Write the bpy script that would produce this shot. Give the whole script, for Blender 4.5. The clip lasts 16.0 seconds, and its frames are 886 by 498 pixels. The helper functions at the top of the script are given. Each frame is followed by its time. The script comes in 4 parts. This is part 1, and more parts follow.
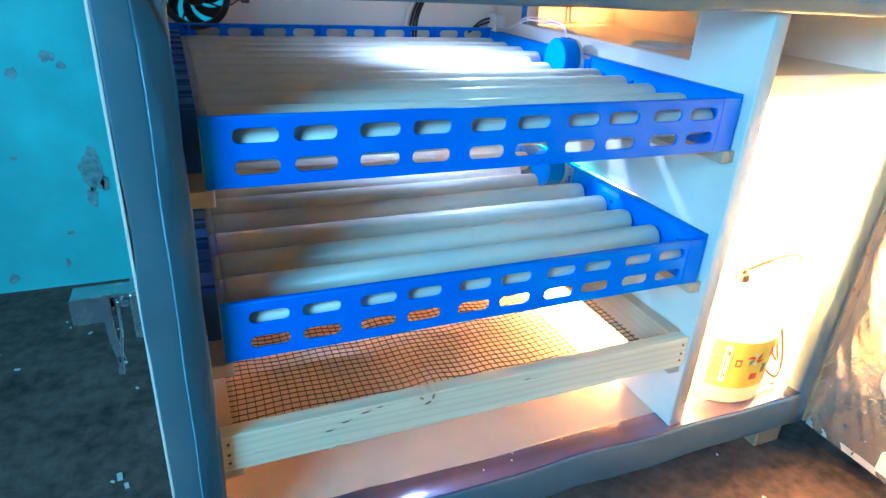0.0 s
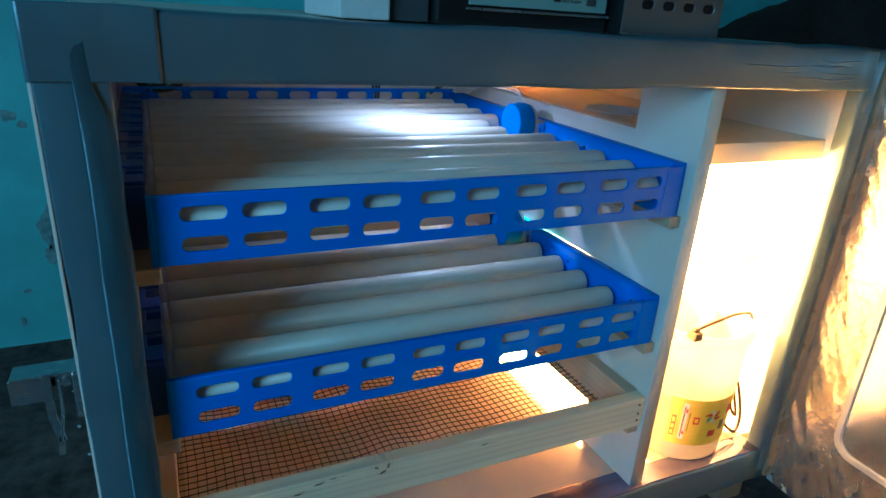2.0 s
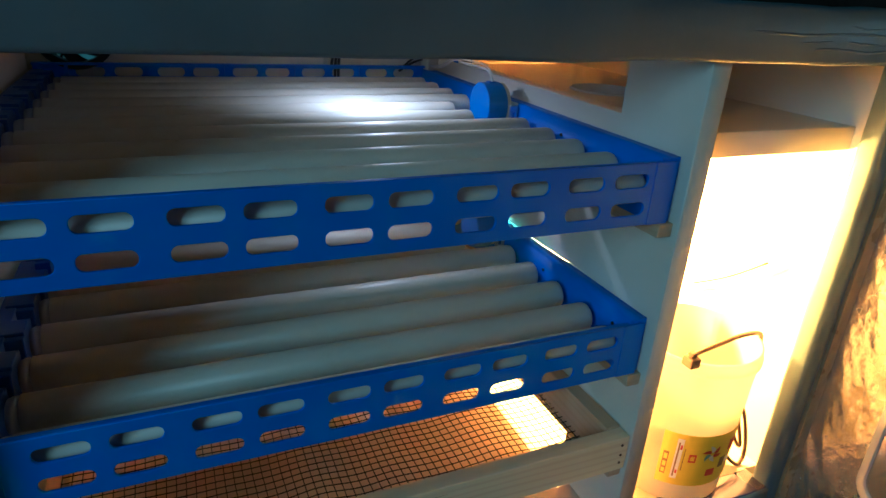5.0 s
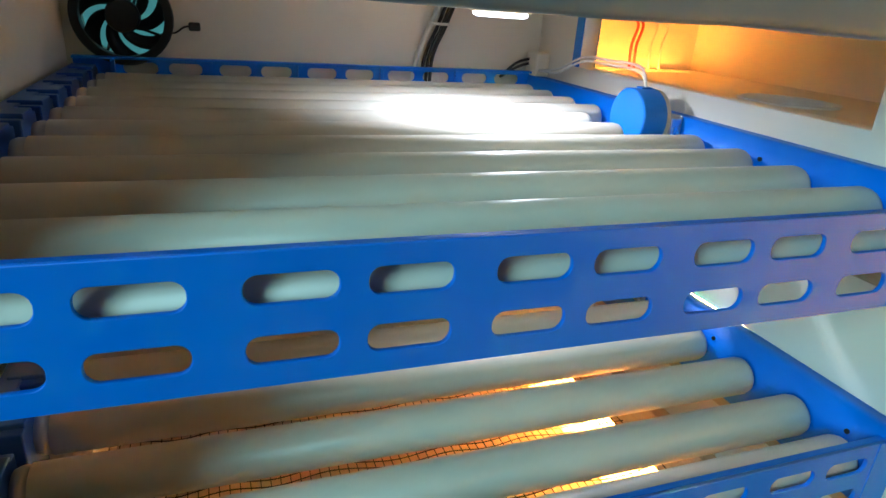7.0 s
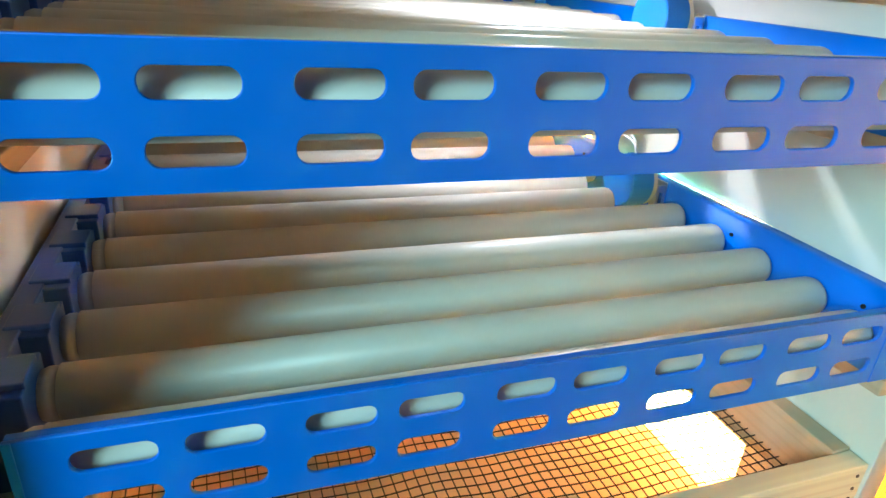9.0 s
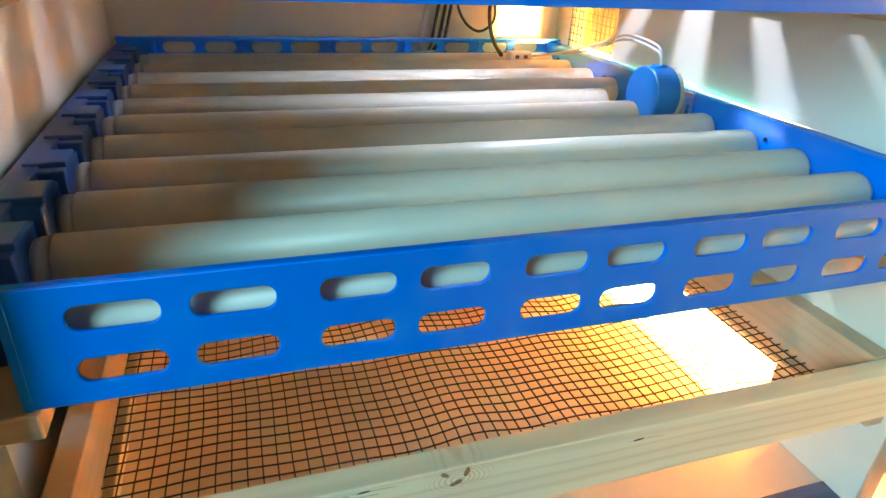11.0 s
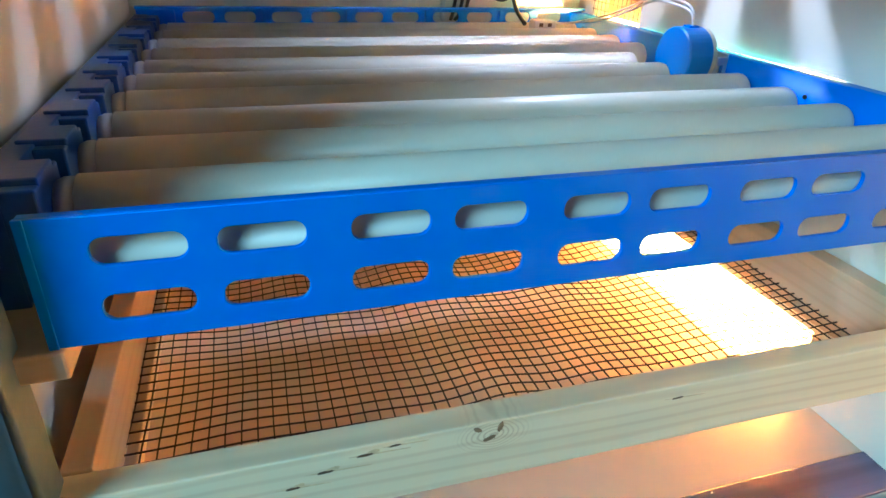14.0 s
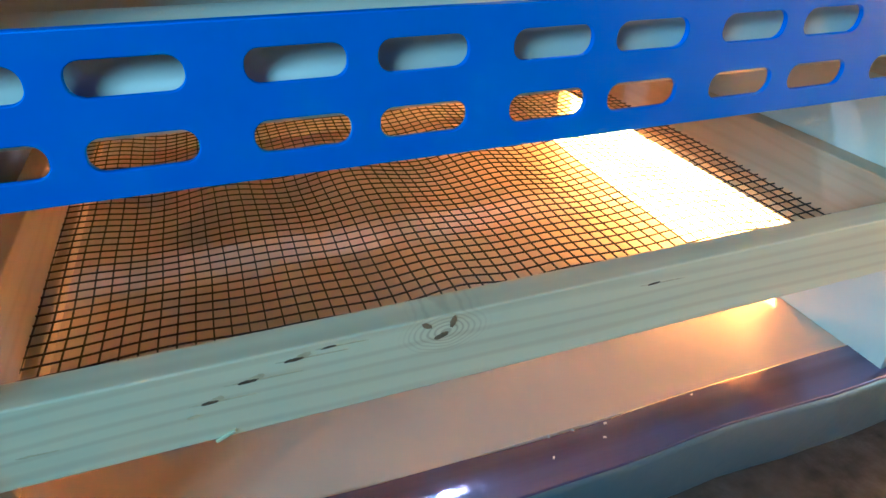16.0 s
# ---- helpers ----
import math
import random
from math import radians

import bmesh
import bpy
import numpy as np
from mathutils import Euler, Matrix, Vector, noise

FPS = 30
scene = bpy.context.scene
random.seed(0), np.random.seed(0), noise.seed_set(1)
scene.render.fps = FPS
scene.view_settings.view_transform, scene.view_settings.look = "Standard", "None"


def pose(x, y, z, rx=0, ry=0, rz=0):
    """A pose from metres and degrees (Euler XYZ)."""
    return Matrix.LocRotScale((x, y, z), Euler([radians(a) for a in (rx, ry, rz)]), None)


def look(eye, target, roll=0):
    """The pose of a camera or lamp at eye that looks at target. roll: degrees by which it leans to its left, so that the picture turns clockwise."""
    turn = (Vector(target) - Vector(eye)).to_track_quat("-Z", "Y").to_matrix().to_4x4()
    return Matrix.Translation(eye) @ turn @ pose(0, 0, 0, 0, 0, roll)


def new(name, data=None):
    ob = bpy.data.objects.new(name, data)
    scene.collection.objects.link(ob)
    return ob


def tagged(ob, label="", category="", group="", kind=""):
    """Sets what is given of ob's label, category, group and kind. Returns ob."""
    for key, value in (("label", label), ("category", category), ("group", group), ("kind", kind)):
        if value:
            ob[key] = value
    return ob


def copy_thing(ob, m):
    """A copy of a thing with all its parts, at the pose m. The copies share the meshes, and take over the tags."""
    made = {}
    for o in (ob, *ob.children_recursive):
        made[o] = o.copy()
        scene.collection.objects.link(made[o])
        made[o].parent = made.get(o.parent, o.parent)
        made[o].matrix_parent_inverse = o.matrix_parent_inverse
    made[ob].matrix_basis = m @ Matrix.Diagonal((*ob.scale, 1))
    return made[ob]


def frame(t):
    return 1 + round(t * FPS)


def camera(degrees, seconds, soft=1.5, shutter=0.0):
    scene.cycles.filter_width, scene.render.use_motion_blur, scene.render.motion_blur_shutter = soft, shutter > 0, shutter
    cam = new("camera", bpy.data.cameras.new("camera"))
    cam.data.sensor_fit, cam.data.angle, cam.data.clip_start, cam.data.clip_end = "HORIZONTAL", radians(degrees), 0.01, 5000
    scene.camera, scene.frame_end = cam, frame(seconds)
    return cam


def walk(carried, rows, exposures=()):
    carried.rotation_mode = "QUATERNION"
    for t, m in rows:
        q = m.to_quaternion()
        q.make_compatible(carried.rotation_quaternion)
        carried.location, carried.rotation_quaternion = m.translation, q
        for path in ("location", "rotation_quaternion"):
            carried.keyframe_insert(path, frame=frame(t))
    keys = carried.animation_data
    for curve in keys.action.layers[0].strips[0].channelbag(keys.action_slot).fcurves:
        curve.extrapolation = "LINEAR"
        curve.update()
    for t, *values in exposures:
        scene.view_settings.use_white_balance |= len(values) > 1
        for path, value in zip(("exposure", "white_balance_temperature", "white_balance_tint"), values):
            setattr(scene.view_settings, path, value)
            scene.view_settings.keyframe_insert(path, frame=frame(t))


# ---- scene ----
cam = camera(71.1, 16.0)
PATH = [
    (0, (0.001, 0.028, 0.78), (0.727, 1.69, -0.064), 3.3),
    (0.5, (0.002, -0.003, 0.808), (0.808, 1.675, 0.076), 5.1),
    (1, (0.023, 0.002, 0.802), (0.838, 1.677, 0.073), 4.9),
    (1.5, (0.037, 0.018, 0.812), (0.852, 1.696, 0.092), 3.2),
    (2, (0.026, 0.022, 0.813), (0.838, 1.705, 0.098), 3.7),
    (2.5, (0.029, 0.028, 0.81), (0.823, 1.712, 0.079), 3.4),
    (3, (0.03, 0.023, 0.81), (0.861, 1.692, 0.088), 4.5),
    (5.5, (0.185, 0.232, 0.782), (0.931, 1.916, 0.002), 3.6),
    (6, (0.182, 0.354, 0.77), (0.895, 2.094, 0.088), 3.9),
    (6.5, (0.18, 0.372, 0.77), (0.891, 2.124, 0.119), 3.6),
    (7, (0.155, 0.357, 0.745), (0.81, 2.098, 0.012), 4.1),
    (7.5, (0.139, 0.346, 0.737), (0.762, 2.089, -0.02), 3.3),
    (8, (0.125, 0.328, 0.729), (0.74, 2.065, -0.048), 3.1),
    (8.5, (0.128, 0.327, 0.705), (0.734, 2.051, -0.107), 3.0),
    (9, (0.13, 0.322, 0.676), (0.759, 2.033, -0.148), 4.1),
    (9.5, (0.124, 0.325, 0.652), (0.766, 2.016, -0.201), 4.6),
    (10, (0.129, 0.321, 0.63), (0.745, 2.009, -0.247), 3.3),
    (12.5, (0.12, 0.327, 0.592), (0.693, 2.013, -0.318), 3.3),
    (13, (0.123, 0.327, 0.603), (0.689, 2.03, -0.279), 2.5),
    (13.5, (0.121, 0.322, 0.605), (0.685, 2.032, -0.266), 2.9),
    (14, (0.117, 0.326, 0.569), (0.665, 2.016, -0.351), 2.4),
    (14.5, (0.12, 0.344, 0.515), (0.649, 1.972, -0.519), 2.1),
    (15, (0.129, 0.386, 0.456), (0.653, 1.984, -0.626), 1.0),
    (15.5, (0.137, 0.381, 0.467), (0.699, 1.984, -0.588), 1.2),
    (16, (0.147, 0.349, 0.502), (0.752, 1.936, -0.553), 1.0),
]
# The picture's own brightening and darkening.
EXPOSURES = [(0.0, 0.90, 4200, 10), (0.4, 0.55, 4250, 10), (1.0, -0.05, 4300, 10), (1.5, -0.42, 4350, 10), (3.2, -0.68, 4550, 10), (5.3, -1.35, 5000, 10),
             (5.6, -1.35, 5050, 10), (6.0, -0.75, 5350, 10), (6.8, 0.15, 5750, 10), (7.2, 0.5, 5950, 10), (10.0, 0.9, 5850, 10), (12.5, 0.72, 5200, 10),
             (14.5, 0.75, 5000, 10), (15.0, 0.72, 5000, 10), (15.5, 0.5, 4800, 10), (16.0, 0.3, 4600, 10)]
walk(cam, [(t, look(eye, target, roll)) for t, eye, target, roll in PATH],
     exposures=EXPOSURES)

# ---- light ----
world = bpy.data.worlds.new("world")
scene.world = world
world.use_nodes = True
wn = world.node_tree
sky = wn.nodes.new("ShaderNodeTexSky")
sky.sky_type = "NISHITA"
sky.sun_disc = False
sky.sun_elevation, sky.sun_rotation = radians(35), radians(200)
wn.links.new(sky.outputs[0], wn.nodes["Background"].inputs[0])
wn.nodes["Background"].inputs[1].default_value = 0.08

LED_AT = (0.432, 0.976, 0.733)
BULB_AT = (0.805, 0.945, 0.468)


def lamp(name, kind, at, energy, color, **more):
    data = bpy.data.lights.new(name, kind)
    data.energy, data.color = energy, color
    for key, value in more.items():
        if key == "radius":
            data.shadow_soft_size = value
        elif key == "cone":
            data.spot_size, data.spot_blend = radians(value), 0.6
        elif key == "size":
            data.shape, data.size, data.size_y = "RECTANGLE", value[0], value[1]
    ob = new(name, data)
    ob.location = at
    return ob


lamp("led_light", "SPOT", LED_AT, 3.7, (0.88, 0.90, 1.0), radius=0.009, cone=165)
lamp("bulb_light", "POINT", BULB_AT, 600.0, (1.0, 0.40, 0.055), radius=0.028)
window_light = lamp("window_light", "AREA", (-1.75, -1.1, 1.45), 16.5, (0.52, 0.94, 0.95), size=(1.35, 1.15))
window_light.data.spread = radians(100)
window_light.matrix_world = look((-2.02, -0.90, 1.50), (0.3, 0.7, 0.5))


# ---- materials ----
def mat(name, color, rough=0.5, metal=0.0, vary=0.1, scale=30.0, bump=0.0, bscale=None, dark=None, stretch=(1, 1, 1),
        transmit=0.0, emit=0.0, piece=0.0, detail=4.0, spec=0.5, sub=0.0):
    """A surface with two scales of noise in colour and roughness and a fine relief."""
    m = bpy.data.materials.new(name)
    m.use_nodes = True
    n, l = m.node_tree.nodes, m.node_tree.links
    b = n["Principled BSDF"]
    co = n.new("ShaderNodeTexCoord")
    mp = n.new("ShaderNodeMapping")
    mp.inputs["Scale"].default_value = stretch
    l.new(co.outputs["Object"], mp.inputs[0])
    big, fine = n.new("ShaderNodeTexNoise"), n.new("ShaderNodeTexNoise")
    big.inputs["Scale"].default_value, fine.inputs["Scale"].default_value = scale * 0.17, scale
    for t in (big, fine):
        t.inputs["Detail"].default_value = detail
        l.new(mp.outputs[0], t.inputs[0])
    add = n.new("ShaderNodeMath")
    add.operation = "ADD"
    l.new(big.outputs[0], add.inputs[0]), l.new(fine.outputs[0], add.inputs[1])
    half = n.new("ShaderNodeMath")
    half.operation = "MULTIPLY"
    half.inputs[1].default_value = 0.5
    l.new(add.outputs[0], half.inputs[0])
    ramp = n.new("ShaderNodeValToRGB")
    low = dark or tuple(c * (1 - vary * 1.6) for c in color)
    high = tuple(min(1, c * (1 + vary * 0.6)) for c in color)
    ramp.color_ramp.elements[0].position, ramp.color_ramp.elements[1].position = 0.34, 0.62
    ramp.color_ramp.elements[0].color, ramp.color_ramp.elements[1].color = (*low, 1), (*high, 1)
    l.new(half.outputs[0], ramp.inputs[0])
    colour = ramp.outputs[0]
    if piece:
        info, hsv, rng = n.new("ShaderNodeObjectInfo"), n.new("ShaderNodeHueSaturation"), n.new("ShaderNodeMapRange")
        rng.inputs[3].default_value, rng.inputs[4].default_value = 1 - piece, 1 + piece
        l.new(info.outputs["Random"], rng.inputs[0]), l.new(rng.outputs[0], hsv.inputs["Value"]), l.new(colour, hsv.inputs["Color"])
        colour = hsv.outputs[0]
    l.new(colour, b.inputs["Base Color"])
    r = n.new("ShaderNodeMapRange")
    r.inputs[3].default_value, r.inputs[4].default_value = max(0.02, rough - 0.12), min(1, rough + 0.12)
    l.new(half.outputs[0], r.inputs[0]), l.new(r.outputs[0], b.inputs["Roughness"])
    b.inputs["Metallic"].default_value = metal
    b.inputs["Specular IOR Level"].default_value = spec
    b.inputs["Transmission Weight"].default_value = transmit
    if sub:
        b.inputs["Subsurface Weight"].default_value = sub
        b.inputs["Subsurface Radius"].default_value = (0.02, 0.015, 0.01)
    if emit:
        b.inputs["Emission Color"].default_value, b.inputs["Emission Strength"].default_value = (*color, 1), emit
    if bump:
        bn, t = n.new("ShaderNodeBump"), n.new("ShaderNodeTexNoise")
        t.inputs["Scale"].default_value, t.inputs["Detail"].default_value = bscale or scale * 2, 5
        l.new(mp.outputs[0], t.inputs[0]), l.new(t.outputs[0], bn.inputs["Height"])
        bn.inputs["Strength"].default_value, bn.inputs["Distance"].default_value = bump, 0.004
        l.new(bn.outputs[0], b.inputs["Normal"])
    return m


def wood(name, color, dark, along="X", rough=0.6):
    """Planed softwood: stretched grain lines, with a wavy band."""
    m = mat(name, color, rough, vary=0.1, scale=26, bump=0.12, bscale=60, stretch=(0.07, 1, 1) if along == "X" else (1, 0.07, 1))
    n, l = m.node_tree.nodes, m.node_tree.links
    b = n["Principled BSDF"]
    co, mp, wave, ramp, mix = (n.new("ShaderNode" + k) for k in ("TexCoord", "Mapping", "TexWave", "ValToRGB", "MixRGB"))
    mp.inputs["Scale"].default_value = (0.35, 3.2, 3.2) if along == "X" else (3.2, 0.35, 3.2)
    wave.bands_direction = "Z"
    wave.inputs["Scale"].default_value, wave.inputs["Distortion"].default_value = 8.5, 11.0
    wave.inputs["Detail"].default_value, wave.inputs["Detail Scale"].default_value = 2.0, 0.7
    l.new(co.outputs["Object"], mp.inputs[0]), l.new(mp.outputs[0], wave.inputs[0]), l.new(wave.outputs[0], ramp.inputs[0])
    ramp.color_ramp.elements[0].position, ramp.color_ramp.elements[1].position = 0.0, 0.45
    ramp.color_ramp.elements[0].color, ramp.color_ramp.elements[1].color = (0.20, 0.20, 0.20, 1), (0, 0, 0, 1)
    base = b.inputs["Base Color"].links[0].from_socket
    l.new(ramp.outputs[0], mix.inputs[0]), l.new(base, mix.inputs[1])
    mix.inputs[2].default_value = (*dark, 1)
    l.new(mix.outputs[0], b.inputs["Base Color"])
    return m


M = {
    "blue": mat("blue plastic", (0.003, 0.180, 0.83), 0.44, vary=0.06, scale=14, bump=0.03, bscale=400, spec=0.3),
    # Dark blue, taken darker still to hold the shade behind the left frame.
    "blue_dark_shade": mat("blue bearing plastic darkened for shade", (0.006, 0.058, 0.28), 0.42, vary=0.12, scale=30, bump=0.04, bscale=300),
    "motor_blue": mat("blue motor cover", (0.006, 0.17, 0.62), 0.35, vary=0.05, scale=20),
    "pvc": mat("white pvc tube", (0.61, 0.59, 0.50), 0.38, vary=0.05, scale=22, bump=0.02, bscale=500, piece=0.025),
    "cap": mat("grey roller cap", (0.42, 0.42, 0.42), 0.5, vary=0.1),
    "white": mat("white board", (0.84, 0.79, 0.68), 0.42, vary=0.04, scale=9, bump=0.02, bscale=120),
    "floor_board": mat("pale floor board", (0.75, 0.58, 0.44), 0.33, vary=0.06, scale=10, bump=0.02, bscale=90),
    "shelf": mat("shelf laminate", (0.72, 0.66, 0.58), 0.35, vary=0.06, scale=8),
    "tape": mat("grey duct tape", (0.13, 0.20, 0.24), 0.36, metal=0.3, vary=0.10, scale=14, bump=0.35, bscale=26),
    # Violet in the base colour stands for the blue panels mirrored in brown tape.
    "floor_tape": mat("glossy brown tape tinted for reflection", (0.20, 0.18, 0.33), 0.14, metal=0.55, vary=0.25, scale=40, bump=0.10, bscale=60, stretch=(0.04, 1, 1), spec=1.0),
    "mirror_film": mat("smooth reflective film", (0.80, 0.78, 0.73), 0.15, metal=0.85, vary=0.05, scale=14, bump=0.03, bscale=9),
    "foil": mat("crumpled foil", (0.84, 0.81, 0.74), 0.25, metal=0.88, vary=0.08, scale=40, bump=0.45, bscale=70),
    "pane_rim": mat("pale plastic rim", (0.45, 0.46, 0.46), 0.25, vary=0.05, scale=20),
    "brown_tape": mat("brown packing tape", (0.40, 0.27, 0.15), 0.28, vary=0.15, scale=30, bump=0.25, bscale=60),
    "pine": wood("pine board", (0.74, 0.69, 0.45), (0.42, 0.26, 0.11)),
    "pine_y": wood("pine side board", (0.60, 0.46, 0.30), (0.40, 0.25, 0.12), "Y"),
    "knot": mat("pine knot", (0.30, 0.19, 0.10), 0.6, vary=0.35, scale=120),
    "pitch": mat("resin streak", (0.10, 0.06, 0.03), 0.6, vary=0.3, scale=200),
    "smudge": mat("resin smudge", (0.66, 0.55, 0.33), 0.6, vary=0.15, scale=220),
    "wire": mat("dark wire mesh", (0.022, 0.019, 0.017), 0.5, metal=0.2, vary=0.3, scale=80),
    "steel": mat("galvanised steel", (0.62, 0.64, 0.66), 0.3, metal=1.0, vary=0.15, scale=60),
    "zinc": mat("dull zinc plate", (0.46, 0.50, 0.51), 0.26, metal=0.85, vary=0.15, scale=60),
    "beige": mat("gearbox plate", (0.62, 0.55, 0.44), 0.4, vary=0.08),
    "black": mat("black plastic", (0.012, 0.012, 0.013), 0.42, vary=0.3, scale=50),
    "cable": mat("black cable", (0.02, 0.018, 0.017), 0.5, vary=0.2),
    "brown_cable": mat("brown cable", (0.13, 0.075, 0.045), 0.45, vary=0.2),
    "white_wire": mat("white cable", (0.72, 0.71, 0.68), 0.4, vary=0.06),
    "red_wire": mat("red cable", (0.62, 0.06, 0.02), 0.4, vary=0.1),
    "bucket": mat("milky bucket plastic", (0.86, 0.83, 0.76), 0.5, vary=0.03, scale=30, bump=0.03, bscale=90, transmit=0.75),
    "water": mat("clear water", (0.95, 0.95, 0.93), 0.03, vary=0.01, transmit=0.9),
    "yellow": mat("yellow label", (0.85, 0.62, 0.02), 0.45, vary=0.06, scale=40),
    "print_red": mat("red print", (0.65, 0.06, 0.03), 0.5),
    "print_brown": mat("brown print", (0.30, 0.16, 0.05), 0.5),
    "print_white": mat("white print", (0.82, 0.80, 0.74), 0.5),
    "grey_blue": mat("grey blue lining", (0.70, 0.76, 0.80), 0.4, vary=0.08, scale=30),
    "print_teal": mat("teal print", (0.15, 0.40, 0.40), 0.5),
    "teal_wall": mat("teal limewash", (0.30, 0.66, 0.65), 0.75, vary=0.20, scale=7, bump=0.6, bscale=22),
    # For the unseen east and south walls: dark, to keep bounced daylight low.
    "low_bounce_wall": mat("dark low-bounce wall", (0.10, 0.17, 0.17), 0.8, vary=0.2, scale=7, bump=0.4, bscale=14),
    "bare": mat("bare plaster", (0.30, 0.42, 0.42), 0.85, vary=0.35, scale=60, bump=0.5, bscale=60),
    "ceiling": mat("room ceiling paint", (0.30, 0.33, 0.33), 0.8, vary=0.08, scale=6),
    "ground": mat("dark earth floor", (0.110, 0.080, 0.064), 0.92, vary=0.45, scale=40, bump=0.8, bscale=55, detail=8),
    "chip": mat("white crumb", (0.65, 0.65, 0.62), 0.7),
    "foam": mat("white foam", (0.74, 0.74, 0.72), 0.7, vary=0.05, scale=90, bump=0.15, bscale=180),
    "grey_case": mat("grey equipment case", (0.08, 0.085, 0.09), 0.45, metal=0.2, vary=0.12),
    "screen": mat("display glass", (0.30, 0.40, 0.36), 0.15, vary=0.06, scale=10),
    "plate": mat("brushed metal plate", (0.28, 0.28, 0.27), 0.38, metal=0.7, vary=0.1, stretch=(0.1, 1, 1)),
    "led": mat("led lens", (0.9, 0.95, 1.0), 0.3, emit=9.0),
    "red_led": mat("lit red segment", (1.0, 0.05, 0.03), 0.4, emit=2.0),
    "green_led": mat("lit green diode", (0.05, 0.9, 0.35), 0.4, emit=1.2),
    "glow": mat("lamp glass", (1.0, 0.76, 0.42), 0.3, emit=22.0),
    # Dark brown for the added mound beside the cabinet.
    "mound_brown": mat("dark brown mound fill", (0.035, 0.026, 0.020), 0.95, vary=0.3, scale=60, bump=0.4, bscale=220),
    "kraft": mat("brown board", (0.36, 0.22, 0.12), 0.7, vary=0.15, scale=20),
}


def knotty(m, x, z):
    """Growth rings round a knot in the plank's face, fading outwards, slightly warped."""
    n, l = m.node_tree.nodes, m.node_tree.links
    co, off, warp, add, size, freq, sine, ramp, fade, both, mix = (n.new("ShaderNode" + k) for k in (
        "TexCoord", "Mapping", "TexNoise", "MixRGB", "VectorMath", "Math", "Math", "ValToRGB", "MapRange", "Math", "MixRGB"))
    off.inputs["Location"].default_value = (-x * 0.8, 0, -z * 1.35)
    off.inputs["Scale"].default_value = (0.8, 0, 1.35)
    warp.inputs["Scale"].default_value = 42.0
    add.blend_type, add.inputs[0].default_value = "ADD", 0.006
    size.operation, freq.operation, sine.operation, both.operation = "LENGTH", "MULTIPLY", "SINE", "MULTIPLY"
    freq.inputs[1].default_value = 2300.0
    l.new(co.outputs["Object"], off.inputs[0]), l.new(co.outputs["Object"], warp.inputs[0])
    l.new(off.outputs[0], add.inputs[1]), l.new(warp.outputs[1], add.inputs[2]), l.new(add.outputs[0], size.inputs[0])
    l.new(size.outputs["Value"], freq.inputs[0]), l.new(freq.outputs[0], sine.inputs[0]), l.new(sine.outputs[0], ramp.inputs[0])
    ramp.color_ramp.elements[0].position, ramp.color_ramp.elements[1].position = 0.0, 1.0
    fade.inputs[1].default_value, fade.inputs[2].default_value, fade.inputs[3].default_value, fade.inputs[4].default_value = 0.008, 0.024, 0.42, 0.0
    l.new(size.outputs["Value"], fade.inputs[0]), l.new(ramp.outputs[0], both.inputs[0]), l.new(fade.outputs[0], both.inputs[1])
    b = n["Principled BSDF"]
    base = b.inputs["Base Color"].links[0].from_socket
    l.new(both.outputs[0], mix.inputs[0]), l.new(base, mix.inputs[1])
    mix.inputs[2].default_value = (0.30, 0.19, 0.08, 1)
    l.new(mix.outputs[0], b.inputs["Base Color"])


M["pine_knot"] = wood("knotty pine board", (0.82, 0.76, 0.53), (0.42, 0.26, 0.11))
knotty(M["pine_knot"], 0.249, 0.2835)

# Milky plastic lets light through.
milky = M["bucket"].node_tree
milky.nodes["Principled BSDF"].inputs["Transmission Weight"].default_value = 0.0
through_light, blend = milky.nodes.new("ShaderNodeBsdfTranslucent"), milky.nodes.new("ShaderNodeMixShader")
through_light.inputs[0].default_value = (0.92, 0.90, 0.84, 1)
blend.inputs[0].default_value = 0.62
milky.links.new(milky.nodes["Principled BSDF"].outputs[0], blend.inputs[1])
milky.links.new(through_light.outputs[0], blend.inputs[2])
milky.links.new(blend.outputs[0], milky.nodes["Material Output"].inputs[0])


# ---- mesh helpers ----
def part(name, bm, material, parent=None, label="", smooth=False):
    """Links a bmesh as one mesh object, under a thing or a part where one is given."""
    me = bpy.data.meshes.new(name)
    bmesh.ops.recalc_face_normals(bm, faces=bm.faces)
    bm.to_mesh(me)
    bm.free()
    me.materials.append(M[material] if isinstance(material, str) else material)
    if smooth:
        me.shade_smooth()
    ob = new(name, me)
    if parent:
        ob.parent = parent
    if label:
        tagged(ob, label)
    return ob


def thing(name, label, category, group="", kind="", at=(0, 0, 0)):
    ob = new(name)
    ob.empty_display_size = 0.02
    ob.location = at
    return tagged(ob, label, category, group, kind)


def add_box(bm, x0, x1, y0, y1, z0, z1, bevel=0.0, turn=None):
    made = bmesh.ops.create_cube(bm, size=1.0)["verts"]
    bmesh.ops.scale(bm, vec=(x1 - x0, y1 - y0, z1 - z0), verts=made)
    bmesh.ops.translate(bm, vec=((x0 + x1) / 2, (y0 + y1) / 2, (z0 + z1) / 2), verts=made)
    if turn:
        bmesh.ops.transform(bm, matrix=turn, verts=made)
    if bevel:
        edges = list({e for v in made for e in v.link_edges})
        bmesh.ops.bevel(bm, geom=edges, offset=bevel, segments=2, affect="EDGES", profile=0.5)
    return bm


def box(x0, x1, y0, y1, z0, z1, bevel=0.0):
    return add_box(bmesh.new(), x0, x1, y0, y1, z0, z1, bevel)


